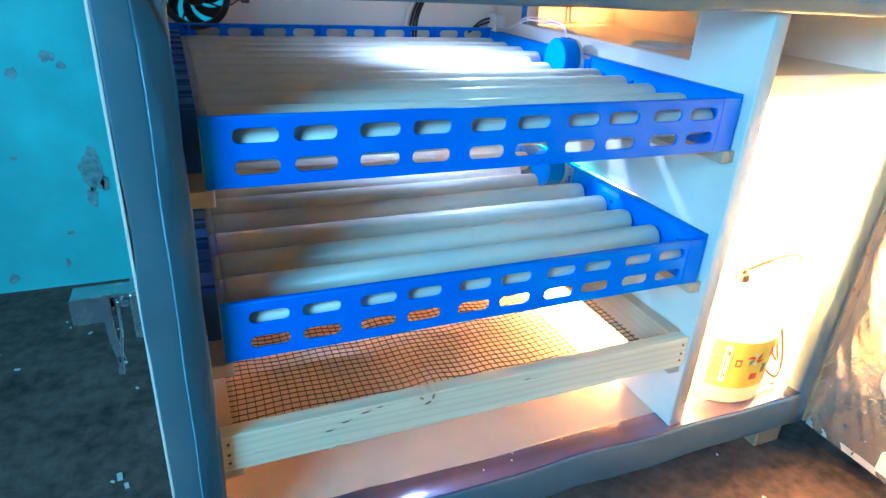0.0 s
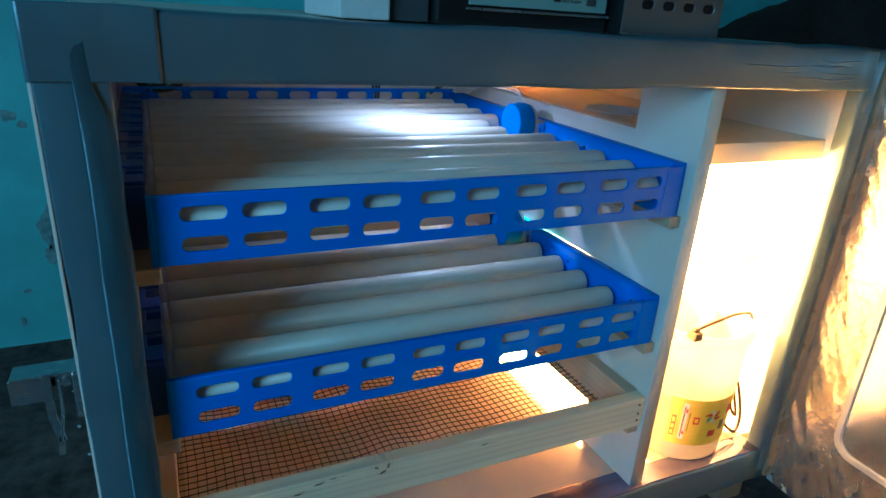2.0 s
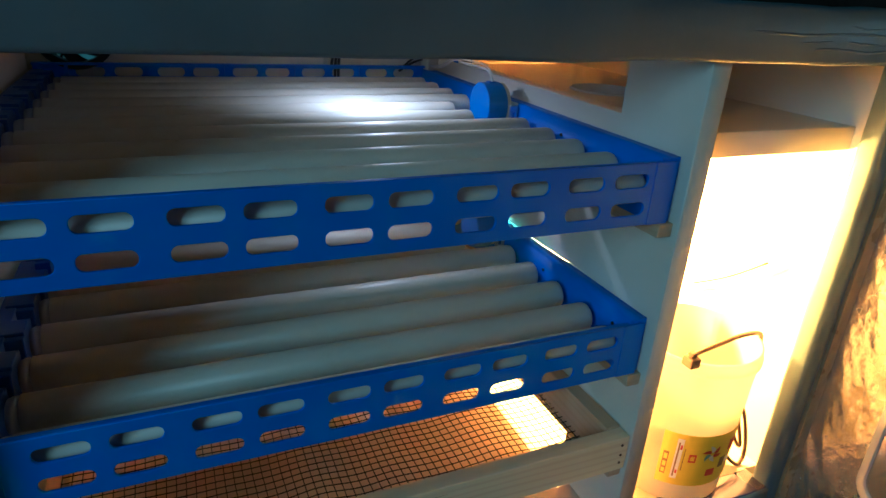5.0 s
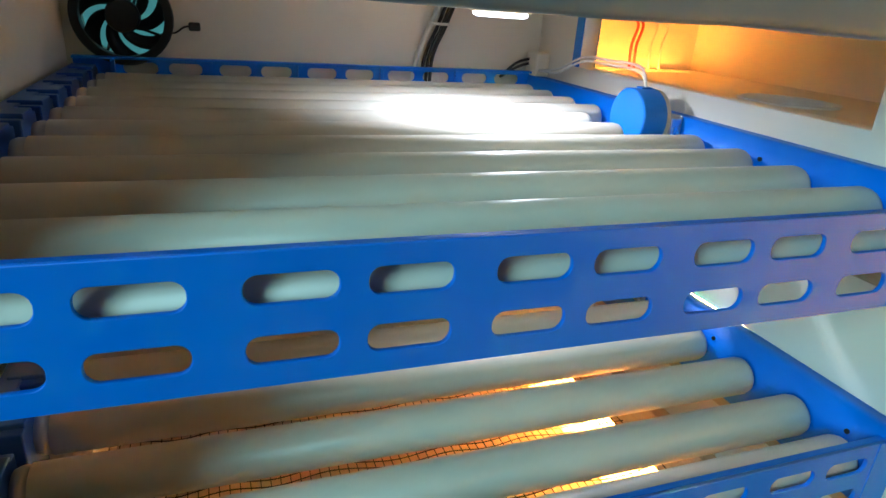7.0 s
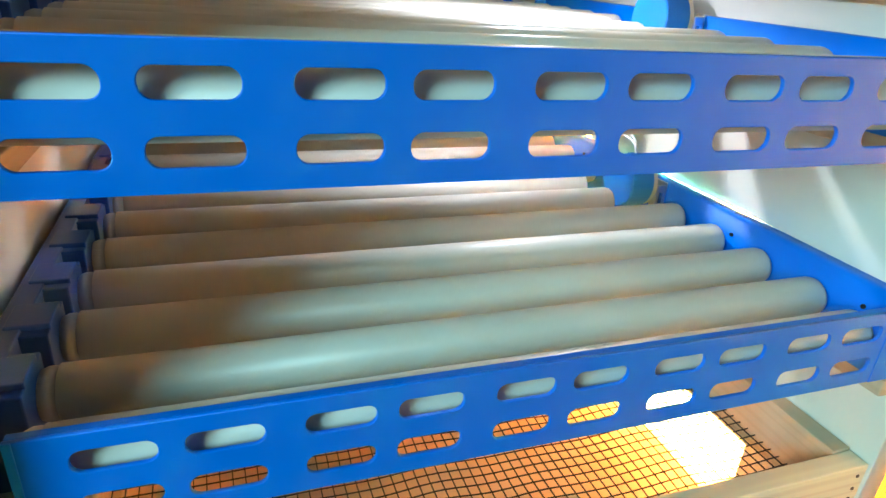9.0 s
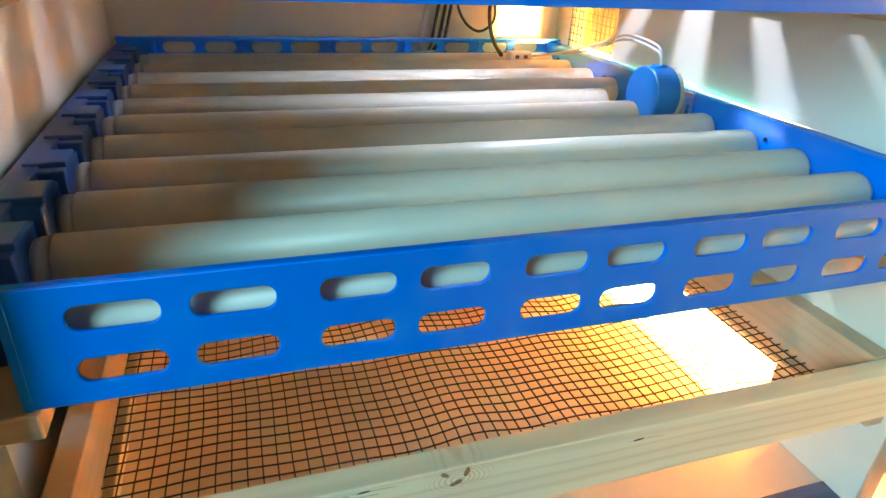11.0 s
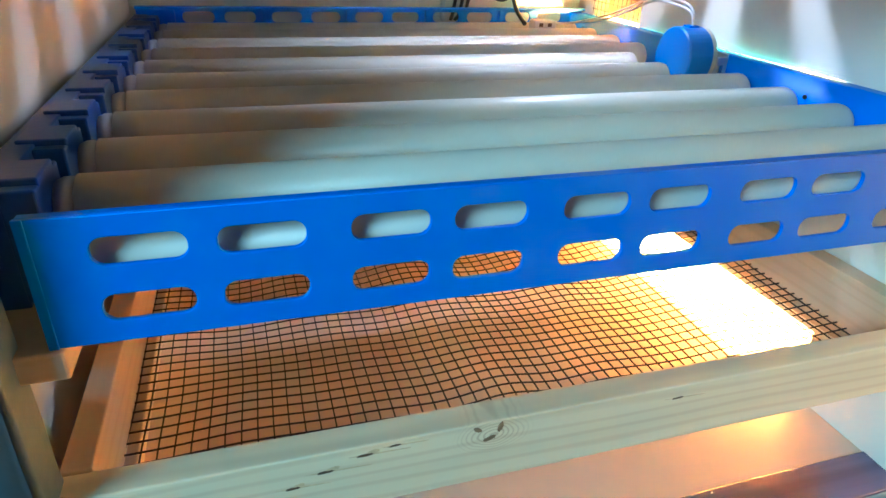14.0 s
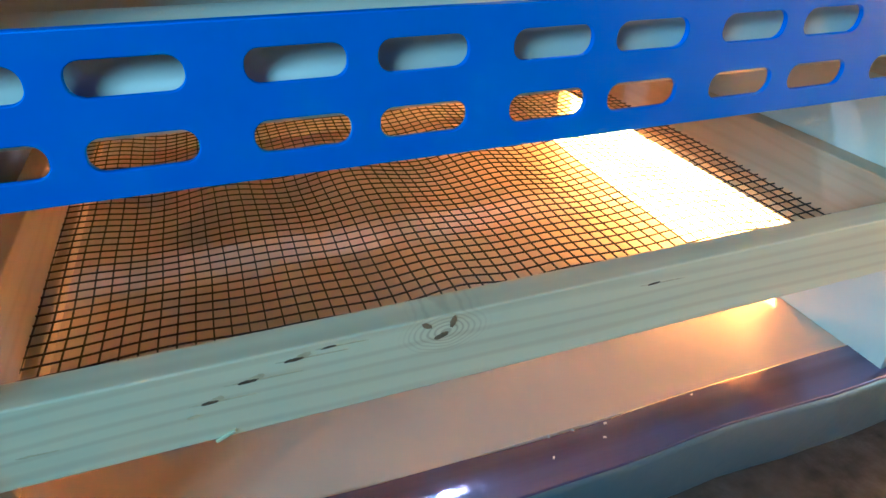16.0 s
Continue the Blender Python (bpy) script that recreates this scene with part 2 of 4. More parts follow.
def add_lathe(bm, rings, n=32, axis="Z", at=(0, 0, 0), cap=True):
    """A turned body through rings of (along, radius)."""
    rows = []
    for h, r in rings:
        row = []
        for k in range(n):
            a = 2 * math.pi * k / n
            u, v = r * math.cos(a), r * math.sin(a)
            p = {"Z": (u, v, h), "X": (h, u, v), "Y": (u, h, v)}[axis]
            row.append(bm.verts.new(Vector(p) + Vector(at)))
        rows.append(row)
    for a, b in zip(rows, rows[1:]):
        for k in range(n):
            bm.faces.new((a[k], a[(k + 1) % n], b[(k + 1) % n], b[k]))
    if cap:
        bm.faces.new(rows[0]), bm.faces.new(rows[-1])
    return bm


def lathe(rings, n=32, axis="Z", at=(0, 0, 0), cap=True):
    return add_lathe(bmesh.new(), rings, n, axis, at, cap)


def smooth_path(points, steps=8):
    """A Catmull-Rom line through the points."""
    pts = [Vector(p) for p in points]
    pts = [2 * pts[0] - pts[1]] + pts + [2 * pts[-1] - pts[-2]]
    out = []
    for a, b, c, d in zip(pts, pts[1:], pts[2:], pts[3:]):
        for k in range(steps):
            t = k / steps
            out.append(0.5 * (2 * b + (c - a) * t + (2 * a - 5 * b + 4 * c - d) * t * t + (3 * b - a - 3 * c + d) * t ** 3))
    return out + [pts[-2]]


def add_tube(bm, line, r, n=8):
    rows, side = [], None
    for k, p in enumerate(line):
        ahead = (line[min(k + 1, len(line) - 1)] - line[max(k - 1, 0)]).normalized()
        if side is None:
            side = ahead.orthogonal().normalized()
        side = (side - ahead * side.dot(ahead)).normalized()
        up = ahead.cross(side)
        rows.append([bm.verts.new(p + r * (side * math.cos(2 * math.pi * j / n) + up * math.sin(2 * math.pi * j / n))) for j in range(n)])
    for a, b in zip(rows, rows[1:]):
        for j in range(n):
            bm.faces.new((a[j], a[(j + 1) % n], b[(j + 1) % n], b[j]))
    bm.faces.new(rows[0]), bm.faces.new(rows[-1])
    return bm


def tube(points, r, n=8, steps=8):
    return add_tube(bmesh.new(), smooth_path(points, steps), r, n)


def stadium(x0, x1, z, h, n=7, round_to=0.9):
    """The outline of a slot with rounded ends."""
    r = h / 2 * round_to
    out = []
    for cx, cz, a0 in ((x1 - r, z + h / 2 - r, 90), (x1 - r, z - h / 2 + r, 0), (x0 + r, z - h / 2 + r, -90), (x0 + r, z + h / 2 - r, -180)):
        for k in range(n):
            a = radians(a0 - 90 * k / (n - 1))
            out.append((cx + r * math.cos(a), cz + r * math.sin(a)))
    return out


def circle(cx, cz, r, n=40):
    return [(cx + r * math.cos(2 * math.pi * k / n), cz + r * math.sin(2 * math.pi * k / n)) for k in range(n)]


def rect(x0, x1, z0, z1):
    return [(x0, z0), (x1, z0), (x1, z1), (x0, z1)]


def plate(outlines, thick, m, bevel=0.0):
    """A sheet with holes: outlines in its own plane (first the rim), extruded to its thickness, posed by m."""
    cu = bpy.data.curves.new("plate", "CURVE")
    cu.dimensions, cu.fill_mode = "2D", "BOTH"
    cu.extrude = thick / 2 - bevel
    cu.bevel_depth, cu.bevel_resolution, cu.offset = bevel, 1, -bevel
    for line in outlines:
        sp = cu.splines.new("POLY")
        sp.points.add(len(line) - 1)
        for p, (u, v) in zip(sp.points, line):
            p.co = (u, v, 0, 1)
        sp.use_cyclic_u = True
    ob = bpy.data.objects.new("plate", cu)
    scene.collection.objects.link(ob)
    me = ob.evaluated_get(bpy.context.evaluated_depsgraph_get()).to_mesh()
    bm = bmesh.new()
    bm.from_mesh(me)
    bpy.data.objects.remove(ob)
    bpy.data.curves.remove(cu)
    bmesh.ops.remove_doubles(bm, verts=bm.verts, dist=0.00004)
    bmesh.ops.transform(bm, matrix=m, verts=bm.verts)
    return bm


def upright_y(y):
    """The sheet's (u, v) become (x, z) in the plane y."""
    return Matrix.Translation((0, y, 0)) @ Matrix.Rotation(radians(90), 4, "X")


def upright_x(x):
    """The sheet's (u, v) become (y, z) in the plane x."""
    return Matrix(((0, 0, 1, x), (1, 0, 0, 0), (0, 1, 0, 0), (0, 0, 0, 1)))


# ---- room ----
WALL_Y = 1.62
ground = part("ground", box(-3.2, 3.4, -3.0, WALL_Y + 0.2, -0.2, 0.0), "ground")
tagged(ground, "dark brown earthen floor with pale crumbs", "floor", kind="structure")
wall = part("wall_north", box(-3.2, 3.4, WALL_Y, WALL_Y + 0.2, 0.0, 2.6), "teal_wall")
tagged(wall, "teal limewashed wall with peeling patches", "wall", kind="structure")
tagged(part("wall_east", box(3.2, 3.4, -3.0, WALL_Y, 0.0, 2.6), "low_bounce_wall"), "unseen side wall, darkened to cut bounce light", "wall", kind="structure")
tagged(part("wall_south", box(-3.2, 3.4, -3.2, -3.0, 0.0, 2.6), "low_bounce_wall"), "unseen wall behind the viewer, darkened to cut bounce light", "wall", kind="structure")
west = plate([[(-3.0, 0), (WALL_Y, 0), (WALL_Y, 2.6), (-3.0, 2.6)], rect(-1.8, -0.4, 0.85, 2.05)], 0.2, upright_x(-2.2))
tagged(part("wall_west", west, "teal_wall"), "teal limewashed wall with a window opening", "wall", kind="structure")
tagged(part("ceiling", box(-3.2, 3.4, -3.2, WALL_Y + 0.2, 2.6, 2.7), "ceiling"), "plain pale room ceiling", "ceiling", kind="structure")


# ---- cabinet ----
X0, X1, Y0, Y1, Z0, Z1 = -0.056, 1.0, 0.588, 1.345, 0.06, 0.80
IN_L, IN_R, IN_B, FLOOR, TOP = -0.028, 0.973, 1.318, 0.125, 0.765
DIV0, DIV1 = 0.660, 0.685

cabinet = thing("incubator_cabinet", "homemade incubator cabinet of white board edged with grey tape", "cabinet")
part("side_panel", box(X0 + 0.004, IN_L, Y0 + 0.03, Y1, Z0, Z1 - 0.006), "white", cabinet)
part("side_panel", box(IN_R, X1 - 0.004, Y0 + 0.03, Y1, Z0, Z1 - 0.006), "white", cabinet)
part("bottom_panel", box(IN_L, IN_R, Y0 + 0.044, Y1, Z0, FLOOR), "floor_board", cabinet)
part("top_panel", box(X0 + 0.002, X1 - 0.002, Y0 + 0.034, Y1, TOP, Z1 - 0.002, 0.002), "white", cabinet)
back = plate([rect(IN_L, IN_R, FLOOR, TOP), circle(0.045, 0.703, 0.052)], 0.024, upright_y(IN_B + 0.012))
part("back_panel", back, "white", cabinet)


def rail(x0, x1, y0, y1, z0, z1, r, long):
    """A taped edge: a rounded bar with slightly uneven faces."""
    bm = box(x0, x1, y0, y1, z0, z1)
    n = 26
    edges = [e for e in bm.edges if abs((e.verts[0].co - e.verts[1].co)[long]) > 1e-4]
    bmesh.ops.bevel(bm, geom=edges, offset=r, segments=3, affect="EDGES", profile=0.5)
    edges = [e for e in bm.edges if abs((e.verts[0].co - e.verts[1].co)[long]) > 1e-4]
    bmesh.ops.subdivide_edges(bm, edges=edges, cuts=n)
    for v in bm.verts:
        s = noise.noise(v.co * 9.0) * 0.0026 + noise.noise(v.co * 31.0) * 0.0010
        v.co += Vector((s if long != 0 else 0, s if long != 1 else 0, s if long != 2 else 0))
    return bm


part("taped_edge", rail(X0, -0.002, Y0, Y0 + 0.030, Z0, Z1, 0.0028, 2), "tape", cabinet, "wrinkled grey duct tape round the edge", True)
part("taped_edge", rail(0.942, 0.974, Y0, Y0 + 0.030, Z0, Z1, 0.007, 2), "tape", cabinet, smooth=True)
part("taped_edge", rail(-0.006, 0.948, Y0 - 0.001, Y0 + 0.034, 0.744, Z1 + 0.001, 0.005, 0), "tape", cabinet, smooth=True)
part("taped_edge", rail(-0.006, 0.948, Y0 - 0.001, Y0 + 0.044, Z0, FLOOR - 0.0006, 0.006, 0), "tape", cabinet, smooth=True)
part("floor_tape", rail(-0.004, 0.945, Y0 + 0.002, Y0 + 0.044, FLOOR - 0.004, FLOOR + 0.0012, 0.0012, 0), "floor_tape", cabinet, "glossy brown tape along the sill, violet reflection put into its colour", True)

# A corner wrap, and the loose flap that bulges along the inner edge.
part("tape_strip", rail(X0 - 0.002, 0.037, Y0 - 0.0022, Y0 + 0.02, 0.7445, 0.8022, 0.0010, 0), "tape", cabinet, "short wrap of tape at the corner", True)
part("board_edge", box(X0 - 0.0016, X0 + 0.0012, Y0 + 0.0008, Y0 + 0.014, Z0, 0.786, 0.0006), "white", cabinet, "bare white board edge beside the tape")
FLAP = [(0.776, -0.0165), (0.744, -0.0145), (0.728, -0.009), (0.709, -0.002), (0.677, -0.001), (0.60, -0.002), (0.485, -0.003), (0.324, -0.004), (0.126, -0.005)]


def tape_flap():
    """A loose strip of tape: flat along the outer side, rolled forward at the inner one."""
    bm, rows, nz, nu = bmesh.new(), [], 90, 9
    for i in range(nz + 1):
        z = FLAP[0][0] + (FLAP[-1][0] - FLAP[0][0]) * i / nz
        k = next(j for j in range(len(FLAP) - 1) if FLAP[j + 1][0] <= z + 1e-6)
        q = (FLAP[k][0] - z) / (FLAP[k][0] - FLAP[k + 1][0])
        inner = FLAP[k][1] + (FLAP[k + 1][1] - FLAP[k][1]) * q + 0.0012 * noise.noise((z * 17, 0, 0))
        outer = -0.0275 + 0.0022 * noise.noise((z * 7, 3, 0))
        wide = min(1.0, i / 14)
        row = []
        for j in range(nu + 1):
            u = j / nu
            swell = (0.0035 + 0.004 * max(0.0, noise.noise((z * 9, 1, 5)))) * math.sin(math.pi * min(1, u * 0.86)) ** 0.8 * wide
            crease = 0.0009 * noise.noise((u * 2.5, z * 26, 2))
            row.append(bm.verts.new((outer + (inner - outer) * u, Y0 - 0.0018 - swell - crease * wide, z)))
        rows.append(row)
    for p, q in zip(rows, rows[1:]):
        for j in range(nu):
            bm.faces.new((p[j], p[j + 1], q[j + 1], q[j]))
    bmesh.ops.solidify(bm, geom=bm.faces[:], thickness=0.0009)
    return bm


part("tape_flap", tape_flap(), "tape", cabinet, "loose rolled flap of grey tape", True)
for x0, x1, z, r in ((0.66, 0.92, 0.7745, 0.0014), (0.73, 0.945, 0.7665, 0.0011), (0.76, 0.93, 0.7590, 0.0016), (0.80, 0.944, 0.7820, 0.0010)):
    line = [(x0 + (x1 - x0) * k / 5, Y0 - 0.0006, z + 0.0016 * math.sin(k * 1.9 + x0 * 40)) for k in range(6)]
    line[0], line[-1] = (line[0][0], Y0 + 0.002, line[0][2]), (line[-1][0], Y0 + 0.002, line[-1][2])
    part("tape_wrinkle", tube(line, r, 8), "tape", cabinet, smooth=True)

# Divider with its three openings.
upper_gap = [(0.722, 0.672), (1.185, 0.672), (1.185, 0.758), (0.722, 0.758)]
back_gap = rect(1.138, 1.265, 0.42, 0.60)
rim = [(0.598, FLOOR), (0.725, FLOOR), (0.725, 0.205), (1.19, 0.205), (1.19, FLOOR), (IN_B, FLOOR), (IN_B, TOP), (0.598, TOP)]
divider = part("divider_panel", plate([rim, upper_gap, back_gap], DIV1 - DIV0, upright_x((DIV0 + DIV1) / 2), 0.0012), "white", cabinet,
               "white partition board with cut openings")
part("opening_edge", box(DIV0 - 0.002, DIV1 + 0.002, 1.186, 1.204, 0.672, 0.758), "motor_blue", cabinet, "blue strip at the opening")
bent = box(0.682, 0.725, Y0 + 0.036, Y0 + 0.052, 0.7440, 0.7455)
add_box(bent, 0.640, 0.690, Y0 + 0.036, Y0 + 0.050, 0.7455, 0.748)
part("corner_bracket", bent, "steel", cabinet, "thin bent steel bracket over the partition")

shelf = plate([[(DIV1, 0.645), (IN_R, 0.645), (IN_R, IN_B), (DIV1, IN_B)], circle(0.80, 0.935, 0.056), [(0.695, 1.268), (0.94, 1.268), (0.94, 1.310), (0.695, 1.310)]], 0.030, Matrix.Translation((0, 0, 0.648)), 0.001)
part("shelf", shelf, "shelf", cabinet, "pale laminate shelf with a round cut-out")
part("cut_out_lining", lathe([(0.632, 0.0555), (0.6645, 0.0555), (0.6648, 0.0575), (0.6656, 0.0575), (0.6656, 0.0530), (0.632, 0.0530)], 48, "Z", (0.80, 0.935, 0), False), "grey_blue", cabinet,
     "pale grey pipe collar in the round cut-out")
part("cut_out_plug", lathe([(0.6335, 0.0528), (0.6375, 0.0528)], 40, "Z", (0.80, 0.935, 0)), "grey_blue", cabinet)

guard = bmesh.new()
for k in range(12):
    y = 1.138 + 0.0115 * k
    add_tube(guard, [Vector((DIV0 - 0.003, y, 0.415)), Vector((DIV0 - 0.003, y, 0.605))], 0.0006, 5)
for k in range(17):
    z = 0.418 + 0.0115 * k
    add_tube(guard, [Vector((DIV0 - 0.003, 1.134, z)), Vector((DIV0 - 0.003, 1.268, z))], 0.0006, 5)
part("baffle", box(0.698, 0.703, 1.150, 1.295, 0.450, 0.625), "kraft", cabinet, "brown board behind the guard")
part("wire_guard", guard, "wire", cabinet, "dark wire mesh guard over the rear opening")


def cleat(x0, x1, z1):
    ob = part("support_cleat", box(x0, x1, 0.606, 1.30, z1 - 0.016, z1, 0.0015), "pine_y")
    return tagged(ob, "raw pine cleat under a tray", "cleat", "tray cleats")


UPPER, LOWER = 0.643, 0.450
for top in (UPPER - 0.068, LOWER - 0.068, 0.242):
    cleat(IN_L, 0.020, top)
    cleat(0.640, DIV0, top)

# Hinged door, swung wide open.
door = thing("cabinet_door", "open cabinet door lined with crumpled foil", "door", at=(X1 + 0.010, Y0 + 0.004, 0.0))
door.rotation_euler = (0, 0, radians(-91))
DW = 0.98
bm = box(0.0, DW, -0.0150, 0.0150, 0.045, 0.80, 0.001)
part("door_board", bm, "white", door)


def foil_strip(x0, x1, z0, z1):
    bm = bmesh.new()
    nx, nz = max(2, int((x1 - x0) / 0.004)), max(2, int((z1 - z0) / 0.008))
    grid = [[None] * (nz + 1) for _ in range(nx + 1)]
    for i in range(nx + 1):
        for j in range(nz + 1):
            x, z = x0 + (x1 - x0) * i / nx, z0 + (z1 - z0) * j / nz
            q, d = Vector((x * 20, 0.3, z * 15)), Vector(((x + z * 0.45) * 95, 1.7, z * 9))
            crumple = 0.0012 * abs(noise.noise(q)) + 0.0004 * noise.noise(q * 2.7) + 0.0034 * max(0.0, noise.noise(d)) ** 0.7
            grid[i][j] = bm.verts.new((x, -0.0165 - crumple, z))
    for i in range(nx):
        for j in range(nz):
            bm.faces.new((grid[i][j], grid[i + 1][j], grid[i + 1][j + 1], grid[i][j + 1]))
    return bm


for dims in ((0.002, 0.108, 0.046, 0.80), (DW - 0.11, DW, 0.046, 0.80), (0.108, DW - 0.11, 0.046, 0.192), (0.108, DW - 0.11, 0.730, 0.80)):
    part("foil_lining", foil_strip(*dims), "foil", door, "crumpled silver foil", True)


def rounded(x0, x1, z0, z1, r, n=8):
    out = []
    for cx, cz, a0 in ((x1 - r, z1 - r, 0), (x0 + r, z1 - r, 90), (x0 + r, z0 + r, 180), (x1 - r, z0 + r, 270)):
        out += [(cx + r * math.cos(radians(a0 + 90 * k / n)), cz + r * math.sin(radians(a0 + 90 * k / n))) for k in range(n + 1)]
    return out


part("pane", plate([rounded(0.096, DW - 0.10, 0.186, 0.737, 0.03)], 0.0034, upright_y(-0.0204)), "mirror_film", door, "smooth reflective inner sheet")
part("pane_frame", plate([rounded(0.090, DW - 0.094, 0.180, 0.743, 0.034), rounded(0.101, DW - 0.105, 0.191, 0.732, 0.027)], 0.007, upright_y(-0.0225), 0.002), "pane_rim", door,
     "pale rounded plastic rim")
part("door_edge_tape", box(0.0, DW, -0.0172, -0.0152, 0.0448, 0.058, 0.0008), "pane_rim", door, "pale tape along the lower edge")
clip = box(0.135, 0.160, -0.0300, -0.0205, 0.062, 0.100, 0.003)
add_box(clip, 0.141, 0.154, -0.0345, -0.0295, 0.070, 0.082, 0.002)
part("door_clip", clip, "white", door, "small white plastic clip")
hinge = bmesh.new()
add_lathe(hinge, [(0.058, 0.006), (0.80, 0.006)], 12, "Z", (X1 + 0.003, Y0 - 0.001, 0))
for k in range(24):
    add_lathe(hinge, [(0.060 + 0.031 * k, 0.0068), (0.087 + 0.031 * k, 0.0068)], 12, "Z", (X1 + 0.004, Y0 - 0.001, 0))
part("piano_hinge", hinge, "brown_tape", cabinet, "long hinge under brown tape")
part("tape_band", box(0.9735, X1 + 0.001, Y0 - 0.0025, Y0 + 0.03, Z0, Z1 - 0.012, 0.001), "brown_tape", cabinet, "brown tape along the hinge")

# Toggle latch on the outer side.
latch = thing("toggle_latch", "galvanised toggle latch on the cabinet side", "latch")
part("latch_plate", box(X0 - 0.0105, X0 - 0.0005, Y0 + 0.022, Y0 + 0.062, 0.428, 0.478, 0.002), "zinc", latch)
for z in (0.435, 0.470):
    part("rivet", lathe([(-0.0024, 0.0024), (0.0, 0.0042)], 12, "X", (X0 - 0.0103, Y0 + 0.052, z)), "zinc", latch)
bm = box(-0.118, -0.080, Y0 + 0.030, Y0 + 0.0325, 0.447, 0.474, 0.0008)
add_box(bm, -0.116, -0.064, Y0 + 0.026, Y0 + 0.052, 0.4745, 0.4772, 0.0008)
add_box(bm, -0.084, -0.064, Y0 + 0.030, Y0 + 0.0325, 0.462, 0.4745, 0.0006)
part("latch_body", bm, "zinc", latch, "bent galvanised catch plate")
part("pivot", lathe([(Y0 + 0.024, 0.0042), (Y0 + 0.056, 0.0042)], 14, "Y", (-0.071, 0, 0.468)), "zinc", latch)
bm = box(-0.0905, -0.0835, Y0 + 0.024, Y0 + 0.0262, 0.432, 0.479, 0.0006)
add_box(bm, -0.0035, 0.0035, 0, 0.0022, -0.030, 0.0, 0.0006, Matrix.Translation((-0.087, Y0 + 0.024, 0.433)) @ Matrix.Rotation(radians(-9), 4, "Y"))
add_box(bm, -0.0026, 0.0026, 0, 0.0030, -0.022, 0.0, 0.0010, Matrix.Translation((-0.083, Y0 + 0.024, 0.410)) @ Matrix.Rotation(radians(5), 4, "Y"))
part("latch_lever", bm, "zinc", latch)
part("wire_bail", tube([(-0.078, Y0 + 0.030, 0.470), (-0.078, Y0 + 0.026, 0.440), (-0.081, Y0 + 0.024, 0.418), (-0.0825, Y0 + 0.024, 0.405)], 0.0015, 8), "zinc", latch, smooth=True)

# ---- roller trays ----
SLOT = [0.12 * (k // 2) + (0.0555 if k % 2 else 0.0) + 0.040 for k in range(10)]
ROLL_Y = [0.6360] + [0.684 + 0.0645 * k for k in range(10)]


